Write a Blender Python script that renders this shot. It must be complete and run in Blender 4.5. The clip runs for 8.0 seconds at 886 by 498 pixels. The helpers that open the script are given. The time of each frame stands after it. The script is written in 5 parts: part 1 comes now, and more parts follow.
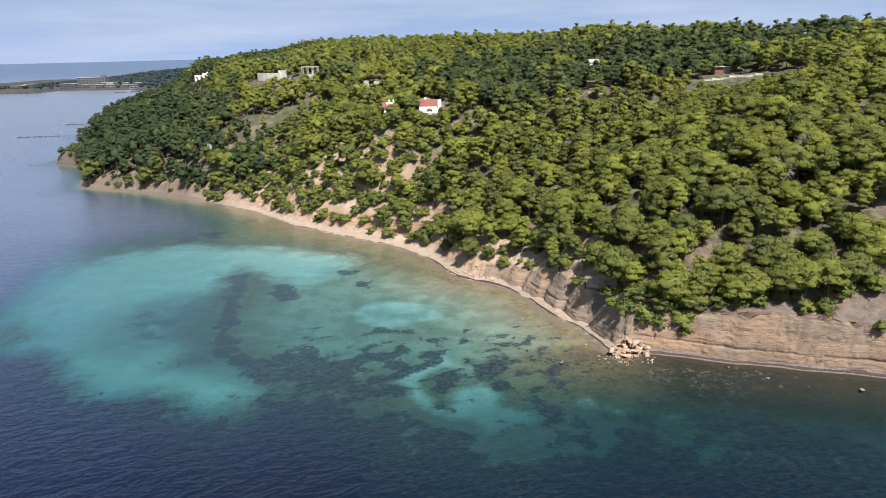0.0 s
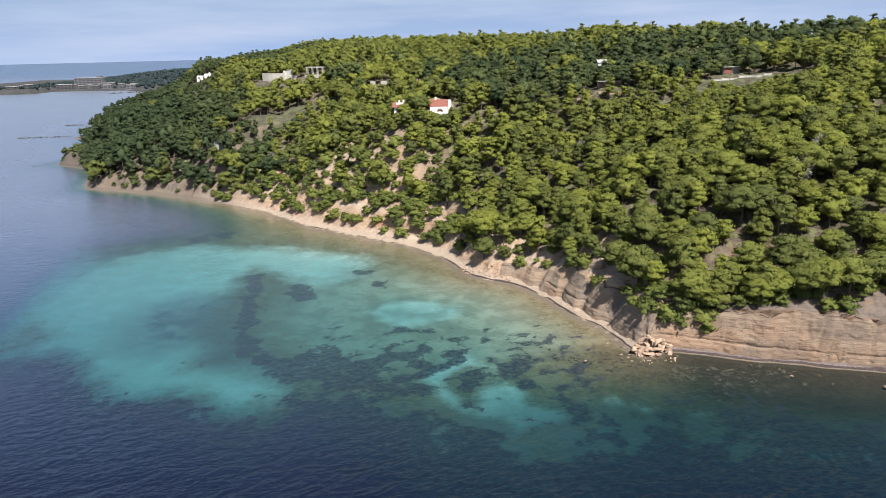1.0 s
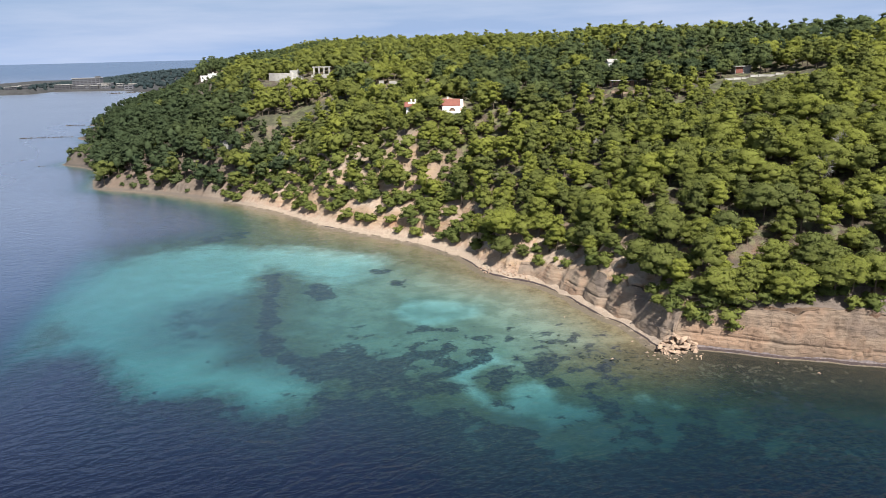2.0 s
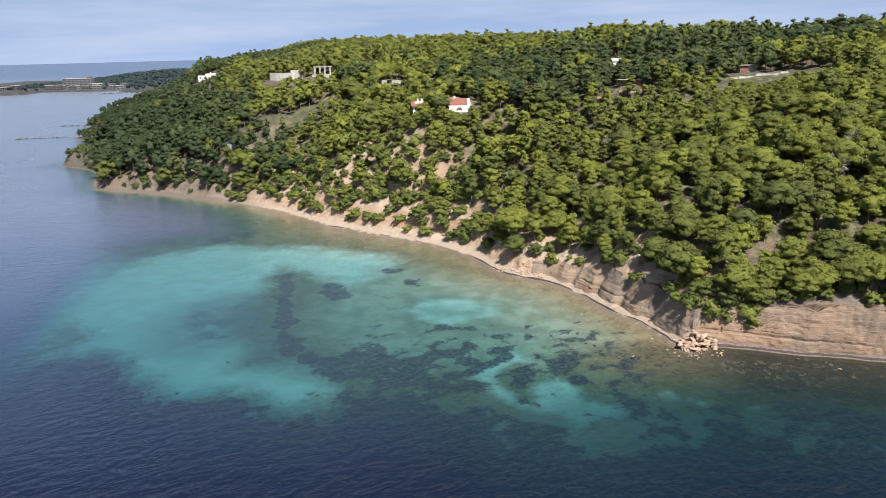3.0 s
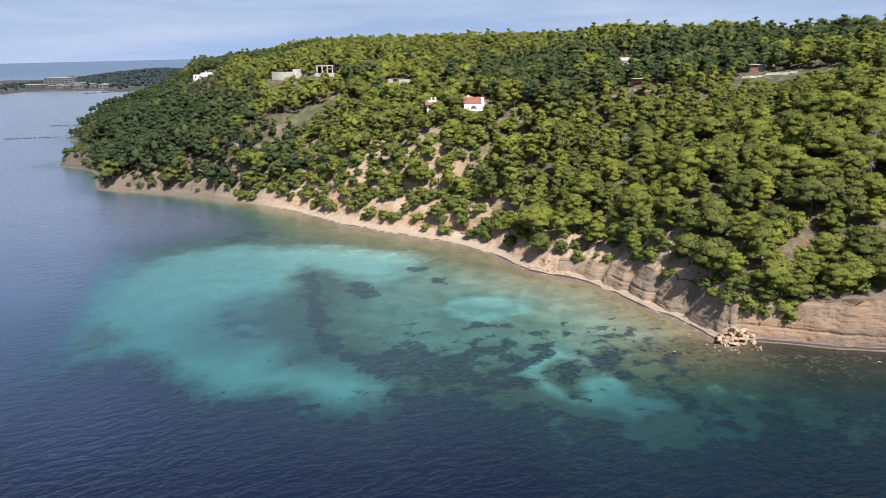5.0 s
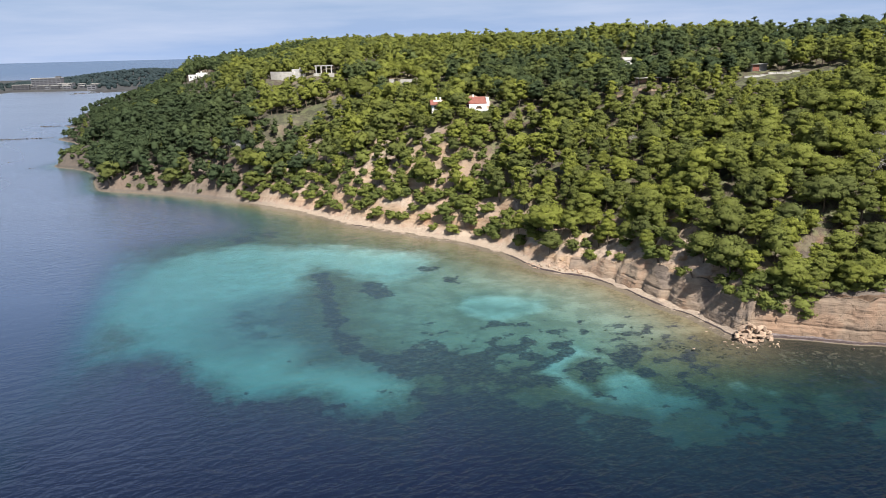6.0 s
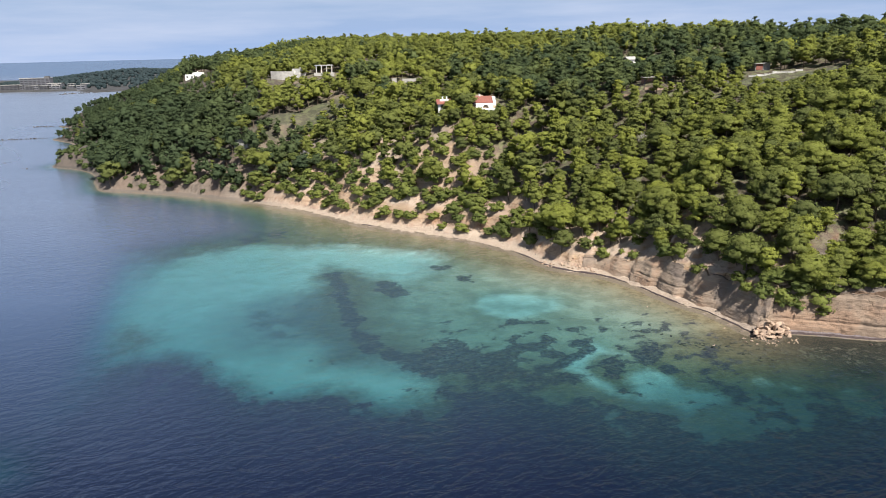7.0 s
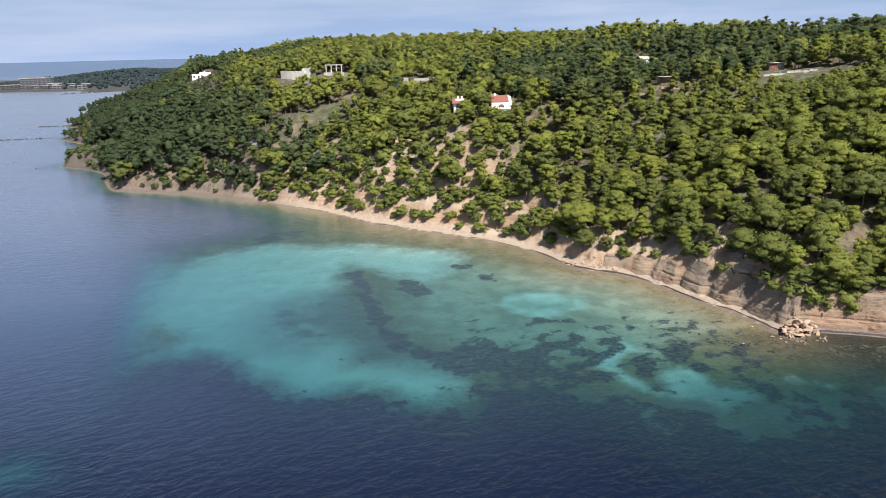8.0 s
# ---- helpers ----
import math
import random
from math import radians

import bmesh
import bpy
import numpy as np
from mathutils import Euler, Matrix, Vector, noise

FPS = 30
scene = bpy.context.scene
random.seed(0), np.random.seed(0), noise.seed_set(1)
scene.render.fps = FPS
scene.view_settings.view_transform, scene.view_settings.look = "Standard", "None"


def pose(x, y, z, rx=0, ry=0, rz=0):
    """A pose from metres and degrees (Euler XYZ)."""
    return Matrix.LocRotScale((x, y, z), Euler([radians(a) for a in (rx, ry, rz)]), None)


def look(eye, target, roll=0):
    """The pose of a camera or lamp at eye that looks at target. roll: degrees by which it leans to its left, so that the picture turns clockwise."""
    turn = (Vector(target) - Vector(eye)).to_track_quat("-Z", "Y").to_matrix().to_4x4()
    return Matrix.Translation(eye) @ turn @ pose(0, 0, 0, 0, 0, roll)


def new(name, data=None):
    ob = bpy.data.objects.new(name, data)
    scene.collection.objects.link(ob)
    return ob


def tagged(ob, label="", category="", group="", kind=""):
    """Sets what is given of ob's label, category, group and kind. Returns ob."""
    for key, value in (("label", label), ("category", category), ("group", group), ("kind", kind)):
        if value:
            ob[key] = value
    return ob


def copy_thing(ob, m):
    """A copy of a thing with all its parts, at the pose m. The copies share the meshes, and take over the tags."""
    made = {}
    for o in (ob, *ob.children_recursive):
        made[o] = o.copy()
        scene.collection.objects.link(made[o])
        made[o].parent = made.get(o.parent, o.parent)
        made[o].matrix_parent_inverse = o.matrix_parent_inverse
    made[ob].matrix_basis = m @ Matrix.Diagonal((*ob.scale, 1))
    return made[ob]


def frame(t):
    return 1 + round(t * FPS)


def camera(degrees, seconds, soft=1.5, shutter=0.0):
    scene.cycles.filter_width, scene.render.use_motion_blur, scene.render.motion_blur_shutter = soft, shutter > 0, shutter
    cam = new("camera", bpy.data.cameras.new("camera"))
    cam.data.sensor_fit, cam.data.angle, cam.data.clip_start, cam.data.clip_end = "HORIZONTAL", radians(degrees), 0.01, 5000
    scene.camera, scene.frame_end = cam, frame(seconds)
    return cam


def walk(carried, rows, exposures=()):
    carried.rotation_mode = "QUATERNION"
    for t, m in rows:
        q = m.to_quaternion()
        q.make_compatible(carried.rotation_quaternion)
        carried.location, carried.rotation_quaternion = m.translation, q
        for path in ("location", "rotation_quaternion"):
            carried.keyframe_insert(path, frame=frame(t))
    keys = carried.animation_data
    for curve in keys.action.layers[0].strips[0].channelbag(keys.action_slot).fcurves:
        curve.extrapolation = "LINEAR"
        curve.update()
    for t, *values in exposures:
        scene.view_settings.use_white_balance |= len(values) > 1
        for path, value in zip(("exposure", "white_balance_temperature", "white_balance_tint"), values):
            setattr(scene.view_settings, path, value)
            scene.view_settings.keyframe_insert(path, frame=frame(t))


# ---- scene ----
cam = camera(64.0, 8.0, soft=0.85)
PATH = [
    (0, (0.101, 0.164, 59.61), (0.089, 2.089, 59.071), -1.3),
    (0.5, (-2.758, -0.098, 59.54), (-2.758, 1.828, 59.002), -1.3),
    (1, (-5.578, -0.317, 59.63), (-5.576, 1.609, 59.092), -1.3),
    (1.5, (-8.562, -0.418, 59.552), (-8.558, 1.509, 59.014), -1.3),
    (3, (-17.68, -0.613, 59.493), (-17.642, 1.313, 58.954), -1.4),
    (3.5, (-20.645, -0.557, 59.341), (-20.598, 1.369, 58.801), -1.4),
    (4, (-23.787, -0.584, 59.435), (-23.728, 1.34, 58.895), -1.4),
    (4.5, (-26.956, -0.635, 59.33), (-26.881, 1.29, 58.79), -1.3),
    (6, (-36.621, -0.547, 59.471), (-36.497, 1.374, 58.93), -1.3),
    (6.5, (-39.793, -0.381, 59.321), (-39.653, 1.54, 58.78), -1.3),
    (7, (-43.215, -0.385, 59.414), (-43.061, 1.534, 58.872), -1.3),
    (7.5, (-46.566, -0.306, 59.382), (-46.409, 1.613, 58.841), -1.3),
    (8, (-49.851, -0.173, 59.373), (-49.691, 1.745, 58.831), -1.3),
]
walk(cam, [(t, look(eye, target, roll)) for t, eye, target, roll in PATH])

# ---- world, sun, exposure ----
SUN_AZ, SUN_EL = 156.0, 54.0          # degrees: clockwise from +y, above the sea
scene.view_settings.exposure = 0.74
world = bpy.data.worlds.new("world")
scene.world = world
world.use_nodes = True
wt = world.node_tree
wt.nodes.clear()


def wnode(kind, **props):
    n = wt.nodes.new(kind)
    for k, v in props.items():
        n.inputs[k].default_value = v
    return n


sky = wt.nodes.new("ShaderNodeTexSky")
sky.sky_type = "NISHITA"
sky.sun_disc = False
sky.sun_elevation, sky.sun_rotation = radians(SUN_EL), radians(SUN_AZ)
sky.air_density, sky.dust_density, sky.ozone_density = 1.0, 1.5, 1.5
tc = wt.nodes.new("ShaderNodeTexCoord")
mp = wt.nodes.new("ShaderNodeMapping")
mp.inputs["Scale"].default_value = (1.6, 1.6, 14.0)
cl = wnode("ShaderNodeTexNoise", Scale=1.5, Detail=7.0, Roughness=0.55)
cr = wt.nodes.new("ShaderNodeValToRGB")
cr.color_ramp.elements[0].position, cr.color_ramp.elements[1].position = 0.40, 0.68
up = wt.nodes.new("ShaderNodeSeparateXYZ")
low = wt.nodes.new("ShaderNodeMapRange")
low.inputs["From Min"].default_value, low.inputs["From Max"].default_value = 0.28, 0.0
hazemix, cloudmix = wt.nodes.new("ShaderNodeMix"), wt.nodes.new("ShaderNodeMix")
for nd in (hazemix, cloudmix):
    nd.data_type = "RGBA"
hazemix.inputs[7].default_value = (4.25, 5.9, 9.3, 1)
cloudmix.inputs[7].default_value = (7.35, 8.15, 10.2, 1)
amount = wt.nodes.new("ShaderNodeMath")
amount.operation = "MULTIPLY"
amount.inputs[1].default_value = 0.7
bg = wnode("ShaderNodeBackground", Strength=0.0537)
wo = wt.nodes.new("ShaderNodeOutputWorld")
wt.links.new(tc.outputs["Generated"], mp.inputs["Vector"])
wt.links.new(mp.outputs["Vector"], cl.inputs["Vector"])
wt.links.new(cl.outputs["Fac"], cr.inputs["Fac"])
wt.links.new(cr.outputs["Color"], amount.inputs[0])
wt.links.new(tc.outputs["Generated"], up.inputs[0])
wt.links.new(up.outputs[2], low.inputs["Value"])
wt.links.new(low.outputs[0], hazemix.inputs[0])
wt.links.new(sky.outputs["Color"], hazemix.inputs[6])
wt.links.new(hazemix.outputs[2], cloudmix.inputs[6])
thin = wt.nodes.new("ShaderNodeMapRange")
thin.inputs["From Min"].default_value, thin.inputs["From Max"].default_value = 0.45, 0.12
lower = wt.nodes.new("ShaderNodeMath")
lower.operation = "MULTIPLY"
wt.links.new(up.outputs[2], thin.inputs["Value"])
wt.links.new(thin.outputs[0], lower.inputs[0])
wt.links.new(amount.outputs[0], lower.inputs[1])
wt.links.new(lower.outputs[0], cloudmix.inputs[0])
wt.links.new(cloudmix.outputs[2], bg.inputs["Color"])
wt.links.new(bg.outputs["Background"], wo.inputs["Surface"])

sun = new("sun", bpy.data.lights.new("sun", "SUN"))
sun.data.energy, sun.data.angle, sun.data.color = 5.0, radians(0.6), (1.0, 0.96, 0.89)
sun.matrix_world = look((300 * math.sin(radians(SUN_AZ)), 300 * math.cos(radians(SUN_AZ)), 300 * math.tan(radians(SUN_EL))), (0, 0, 0))


# ---- materials ----
class Mat:
    """A small helper that strings shader nodes together."""

    def __init__(self, name):
        self.m = bpy.data.materials.new(name)
        self.m.use_nodes = True
        self.t = self.m.node_tree
        self.t.nodes.clear()
        self.out = self.t.nodes.new("ShaderNodeOutputMaterial")

    def n(self, kind, out=0, **ins):
        node = self.t.nodes.new("ShaderNode" + kind)
        for k, v in ins.items():
            key = k.replace("_", " ")
            sock = node.inputs[int(k[1:])] if k[0] == "i" and k[1:].isdigit() else node.inputs[key]
            if isinstance(v, bpy.types.NodeSocket):
                self.t.links.new(v, sock)
            else:
                sock.default_value = v
        return node.outputs[out]

    def pos(self, sx=1.0, sy=1.0, sz=1.0):
        return self.n("Mapping", Vector=self.n("NewGeometry"), Scale=(sx, sy, sz))

    def noise(self, vec, scale, detail=4.0, rough=0.55):
        return self.n("TexNoise", Vector=vec, Scale=scale, Detail=detail, Roughness=rough)

    def math(self, op, a, b=0.0, clamp=False):
        node = self.t.nodes.new("ShaderNodeMath")
        node.operation, node.use_clamp = op, clamp
        for i, v in enumerate((a, b)):
            if isinstance(v, bpy.types.NodeSocket):
                self.t.links.new(v, node.inputs[i])
            else:
                node.inputs[i].default_value = v
        return node.outputs[0]

    def step(self, v, a, b):
        """0 below a, 1 above b, smooth between."""
        node = self.t.nodes.new("ShaderNodeMapRange")
        node.interpolation_type = "SMOOTHSTEP"
        self.t.links.new(v, node.inputs["Value"])
        node.inputs["From Min"].default_value, node.inputs["From Max"].default_value = a, b
        return node.outputs[0]

    def mix(self, f, a, b, mode="MIX"):
        node = self.t.nodes.new("ShaderNodeMix")
        node.data_type, node.blend_type = "RGBA", mode
        for i, v in ((0, f), (6, a), (7, b)):
            if isinstance(v, bpy.types.NodeSocket):
                self.t.links.new(v, node.inputs[i])
            else:
                node.inputs[i].default_value = v if i == 0 else (*v, 1)
        return node.outputs[2]

    def attr(self, name):
        node = self.t.nodes.new("ShaderNodeAttribute")
        node.attribute_name = name
        return node.outputs["Fac"]

    def sep(self, v):
        node = self.t.nodes.new("ShaderNodeSeparateXYZ")
        self.t.links.new(v, node.inputs[0])
        return node.outputs

    def bump(self, h, strength, dist):
        return self.n("Bump", Height=h, Strength=strength, Distance=dist)

    def done(self, shader):
        self.t.links.new(shader, self.out.inputs["Surface"])
        return self.m

    def plain(self, color, rough=0.8, normal=None, **more):
        ins = dict(Base_Color=color if isinstance(color, bpy.types.NodeSocket) else (*color, 1), Roughness=rough, **more)
        if normal is not None:
            ins["Normal"] = normal
        return self.done(self.n("BsdfPrincipled", **ins))


def painted(name, color, rough=0.7, vary=0.12, scale=0.8):
    """A plain finish with blotches and fine grain."""
    k = Mat(name)
    p = k.pos()
    f = k.math("ADD", k.math("MULTIPLY", k.noise(p, scale), 0.65), k.math("MULTIPLY", k.noise(p, scale * 9), 0.35))
    dark = tuple(c * (1 - 2.2 * vary) for c in color)
    return k.plain(k.mix(k.step(f, 0.35, 0.65), dark, color), rough, k.bump(f, 0.25, 0.05))


def foliage(name, low, high, old, fine=1.0):
    """Needle foliage: tone by tree, by tuft, and mottled within a crown."""
    k = Mat(name)
    ob = k.n("ObjectInfo", out=5)
    tone = k.math("ADD", k.attr("tone"), k.math("MULTIPLY", k.math("LESS_THAN", k.attr("tone"), 0.0005), ob))
    tuft = k.n("NewGeometry", out=8)
    p = k.pos()
    c = k.mix(tone, low, high)
    c = k.mix(k.math("MULTIPLY", k.step(k.noise(p, 0.9 * fine, 3), 0.46, 0.72), 0.3), c, old)
    v = k.math("ADD", 0.86, k.math("MULTIPLY", tuft, 0.28))
    c = k.mix(1.0, c, k.n("CombineXYZ", X=v, Y=v, Z=v), "MULTIPLY")
    # dark specks painted in for the shade between needles
    needles = k.noise(p, 6.5 * fine, 3, 0.7)
    c = k.mix(k.math("MULTIPLY", k.step(needles, 0.54, 0.36), 0.45), c, tuple(x * 0.45 for x in old))
    d = k.n("BsdfDiffuse", Color=c)
    tr = k.n("BsdfTranslucent", Color=c)
    return k.done(k.n("MixShader", i0=0.40, i1=d, i2=tr))


def make_ground():
    """Clay slope with scree, dry grass and needle litter, a sandy beach and a layered cliff."""
    k = Mat("clay_ground")
    p = k.pos()
    z = k.sep(p)[2]
    big, mid, fine = k.noise(p, 0.06, 5), k.noise(p, 0.45, 5), k.noise(p, 3.0, 5, 0.65)
    nz = k.sep(k.n("NewGeometry", out=1))[2]
    face = k.step(nz, 0.8, 0.5)
    earth = k.mix(k.step(big, 0.4, 0.62), (0.36, 0.255, 0.185), (0.42, 0.335, 0.26))
    earth = k.mix(k.math("MULTIPLY", k.step(mid, 0.5, 0.7), 0.6), earth, (0.33, 0.20, 0.145))
    earth = k.mix(k.math("MULTIPLY", k.step(fine, 0.55, 0.75), 0.4), earth, (0.45, 0.365, 0.29))
    rills = k.noise(k.pos(0.9, 0.9, 0.35), 0.9, 6, 0.68)
    earth = k.mix(k.math("MULTIPLY", k.step(rills, 0.52, 0.66), 0.6), earth, (0.225, 0.160, 0.118))
    earth = k.mix(k.math("MULTIPLY", k.step(k.noise(p, 5.5, 3, 0.7), 0.57, 0.66), 0.5), earth, (0.14, 0.11, 0.078))
    scree = k.mix(k.step(mid, 0.38, 0.64), (0.105, 0.083, 0.069), (0.165, 0.13, 0.11))
    scree = k.mix(k.math("MULTIPLY", k.step(fine, 0.5, 0.7), 0.35), scree, (0.26, 0.215, 0.18))
    earth = k.mix(k.attr("scree"), earth, scree)
    # needle litter, its colour darkened to hold the shade between trees
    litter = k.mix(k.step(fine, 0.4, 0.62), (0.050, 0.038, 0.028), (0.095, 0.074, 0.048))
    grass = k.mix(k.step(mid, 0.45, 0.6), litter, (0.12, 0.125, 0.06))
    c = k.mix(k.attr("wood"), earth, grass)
    turf = k.mix(k.step(mid, 0.42, 0.62), (0.052, 0.058, 0.030), (0.095, 0.100, 0.048))
    c = k.mix(k.math("MULTIPLY", k.attr("turf"), 0.9), c, turf)
    # layered face: beds that lie nearly level, with rusty and pale ones and streaks that run down
    lp = k.pos(0.05, 0.05, 1.3)
    bed, bed2 = k.noise(lp, 1.0, 6, 0.6), k.noise(k.pos(0.12, 0.12, 5.5), 1.0, 4, 0.6)
    streak = k.noise(k.pos(1.3, 1.3, 0.10), 0.6, 5, 0.6)
    rock = k.mix(k.step(bed, 0.38, 0.62), (0.31, 0.20, 0.122), (0.42, 0.305, 0.20))
    rock = k.mix(k.math("MULTIPLY", k.step(big, 0.5, 0.66), 0.7), rock, (0.33, 0.16, 0.085))
    rock = k.mix(k.math("MULTIPLY", k.math("MULTIPLY", k.step(bed2, 0.54, 0.68), k.step(big, 0.40, 0.58)), 0.45), rock, (0.27, 0.18, 0.12))
    rock = k.mix(k.math("MULTIPLY", k.step(streak, 0.56, 0.74), 0.45), rock, (0.30, 0.24, 0.19))
    # greyer rock on the headland: cloud shade put into the colour
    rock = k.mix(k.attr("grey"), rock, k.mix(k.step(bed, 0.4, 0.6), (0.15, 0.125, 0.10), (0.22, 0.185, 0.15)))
    # rusty rock east of the corner, with cloud shade put into its colour
    shaded_rust = k.mix(k.step(bed, 0.36, 0.64), (0.125, 0.082, 0.056), (0.20, 0.145, 0.105))
    shaded_rust = k.mix(k.math("MULTIPLY", k.step(k.noise(p, 0.13, 4), 0.52, 0.66), 0.6), shaded_rust, (0.17, 0.085, 0.055))
    shaded_rust = k.mix(k.math("MULTIPLY", k.step(bed2, 0.52, 0.64), 0.55), shaded_rust, (0.11, 0.068, 0.045))
    rock = k.mix(k.math("MULTIPLY", k.step(k.sep(p)[0], 38.0, 58.0), 0.9), rock, shaded_rust)
    bent = k.n("VectorMath", i0=k.pos(0.42, 0.42, 0.75), i1=k.n("Mapping", Vector=k.n("TexNoise", out=1, Vector=p, Scale=0.5, Detail=3.0), Scale=(0.9, 0.9, 0.5)))
    cell = k.t.nodes.new("ShaderNodeTexVoronoi")
    crack = k.t.nodes.new("ShaderNodeTexVoronoi")
    crack.feature = "DISTANCE_TO_EDGE"
    for node in (cell, crack):
        node.inputs["Scale"].default_value = 1.0
        k.t.links.new(bent, node.inputs["Vector"])
    block = k.sep(cell.outputs["Color"])[0]
    patchy = k.step(k.noise(p, 0.09, 3), 0.42, 0.6)
    seam = k.math("MULTIPLY", k.step(crack.outputs["Distance"], 0.05, 0.0), patchy)
    rock = k.mix(k.math("MULTIPLY", seam, 0.55), rock, (0.12, 0.08, 0.055))
    rock = k.mix(k.math("MULTIPLY", k.step(block, 0.6, 0.9), 0.16), rock, (0.40, 0.31, 0.23))
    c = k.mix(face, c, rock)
    sand = k.mix(k.step(fine, 0.4, 0.65), (0.34, 0.26, 0.195), (0.41, 0.335, 0.265))
    sand = k.mix(k.step(mid, 0.52, 0.68), sand, (0.32, 0.25, 0.20))
    edge = k.math("ADD", z, k.math("MULTIPLY", k.math("SUBTRACT", mid, 0.5), 1.2))
    east = k.step(k.sep(p)[0], 28.0, 44.0)
    sand = k.mix(east, sand, k.mix(k.step(fine, 0.4, 0.65), (0.13, 0.105, 0.105), (0.205, 0.17, 0.168)))
    # beach sand there darkened for the same cloud shade
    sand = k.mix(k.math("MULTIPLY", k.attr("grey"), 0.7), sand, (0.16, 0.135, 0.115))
    c = k.mix(k.step(edge, 1.3, 0.7), c, sand)
    # all ground there takes the painted cloud shade too
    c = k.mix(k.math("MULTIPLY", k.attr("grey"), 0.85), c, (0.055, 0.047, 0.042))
    c = k.mix(k.step(edge, 0.24, 0.06), c, (0.16, 0.125, 0.09))
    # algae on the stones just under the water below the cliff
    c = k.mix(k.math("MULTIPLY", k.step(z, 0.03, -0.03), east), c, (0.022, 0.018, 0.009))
    h = k.math("ADD", k.math("MULTIPLY", mid, 1.0), k.math("ADD", k.math("MULTIPLY", fine, 0.25), k.math("MULTIPLY", k.math("ADD", bed2, k.math("MULTIPLY", block, 2.6)), k.math("MULTIPLY", face, 0.28))))
    return k.plain(c, 0.95, k.bump(k.math("ADD", h, k.math("MULTIPLY", rills, 0.9)), 0.85, 0.7))


def make_cliff():
    """Sandstone in thin level beds: cream and rust, dark seams, streaks and cracks."""
    k = Mat("layered_sandstone")
    p = k.pos()
    big, mid, fine = k.noise(p, 0.11, 4), k.noise(p, 0.5, 5), k.noise(p, 3.2, 5, 0.65)
    bed = k.noise(k.pos(0.03, 0.03, 0.9), 1.0, 5, 0.6)
    thin = k.noise(k.pos(0.14, 0.14, 3.0), 1.0, 5, 0.65)
    c = k.mix(k.step(bed, 0.34, 0.66), (0.240, 0.172, 0.124), (0.315, 0.240, 0.176))
    c = k.mix(k.math("MULTIPLY", k.step(big, 0.48, 0.62), 0.6), c, (0.30, 0.178, 0.112))
    c = k.mix(k.math("MULTIPLY", k.step(big, 0.47, 0.36), 0.85), c, (0.165, 0.13, 0.108))
    patchy = k.step(k.noise(p, 0.16, 3), 0.40, 0.62)
    c = k.mix(k.math("MULTIPLY", k.math("MULTIPLY", k.step(thin, 0.57, 0.64), patchy), 0.45), c, (0.20, 0.130, 0.090))
    c = k.mix(k.math("MULTIPLY", k.step(thin, 0.42, 0.34), 0.25), c, (0.37, 0.29, 0.22))
    streak = k.noise(k.pos(1.1, 1.1, 0.09), 0.7, 5, 0.6)
    c = k.mix(k.math("MULTIPLY", k.step(streak, 0.54, 0.70), 0.55), c, (0.190, 0.150, 0.122))
    c = k.mix(k.math("MULTIPLY", k.step(fine, 0.56, 0.72), 0.35), c, (0.155, 0.105, 0.075))
    # browner, stained beds east of the corner
    brown = k.math("MULTIPLY", k.step(k.sep(p)[0], 42.0, 60.0), k.math("ADD", 0.3, k.math("MULTIPLY", k.step(k.noise(p, 0.2, 4), 0.4, 0.62), 0.45)))
    c = k.mix(brown, c, (0.170, 0.118, 0.086))
    crack = k.t.nodes.new("ShaderNodeTexVoronoi")
    crack.feature = "DISTANCE_TO_EDGE"
    crack.inputs["Scale"].default_value = 0.5
    bent = k.n("VectorMath", i0=k.pos(1.0, 1.0, 0.8), i1=k.n("Mapping", Vector=k.n("TexNoise", out=1, Vector=p, Scale=0.6, Detail=3.0), Scale=(1.6, 1.6, 0.8)))
    k.t.links.new(bent, crack.inputs["Vector"])
    seam = k.math("MULTIPLY", k.step(crack.outputs["Distance"], 0.035, 0.0), k.step(mid, 0.45, 0.6))
    c = k.mix(k.math("MULTIPLY", seam, 0.3), c, (0.12, 0.085, 0.065))
    h = k.math("ADD", k.math("MULTIPLY", thin, 0.75), k.math("ADD", k.math("MULTIPLY", fine, 0.45), k.math("ADD", k.math("MULTIPLY", mid, 0.8), k.math("MULTIPLY", seam, -0.3))))
    return k.plain(c, 0.95, k.bump(h, 0.7, 0.4))


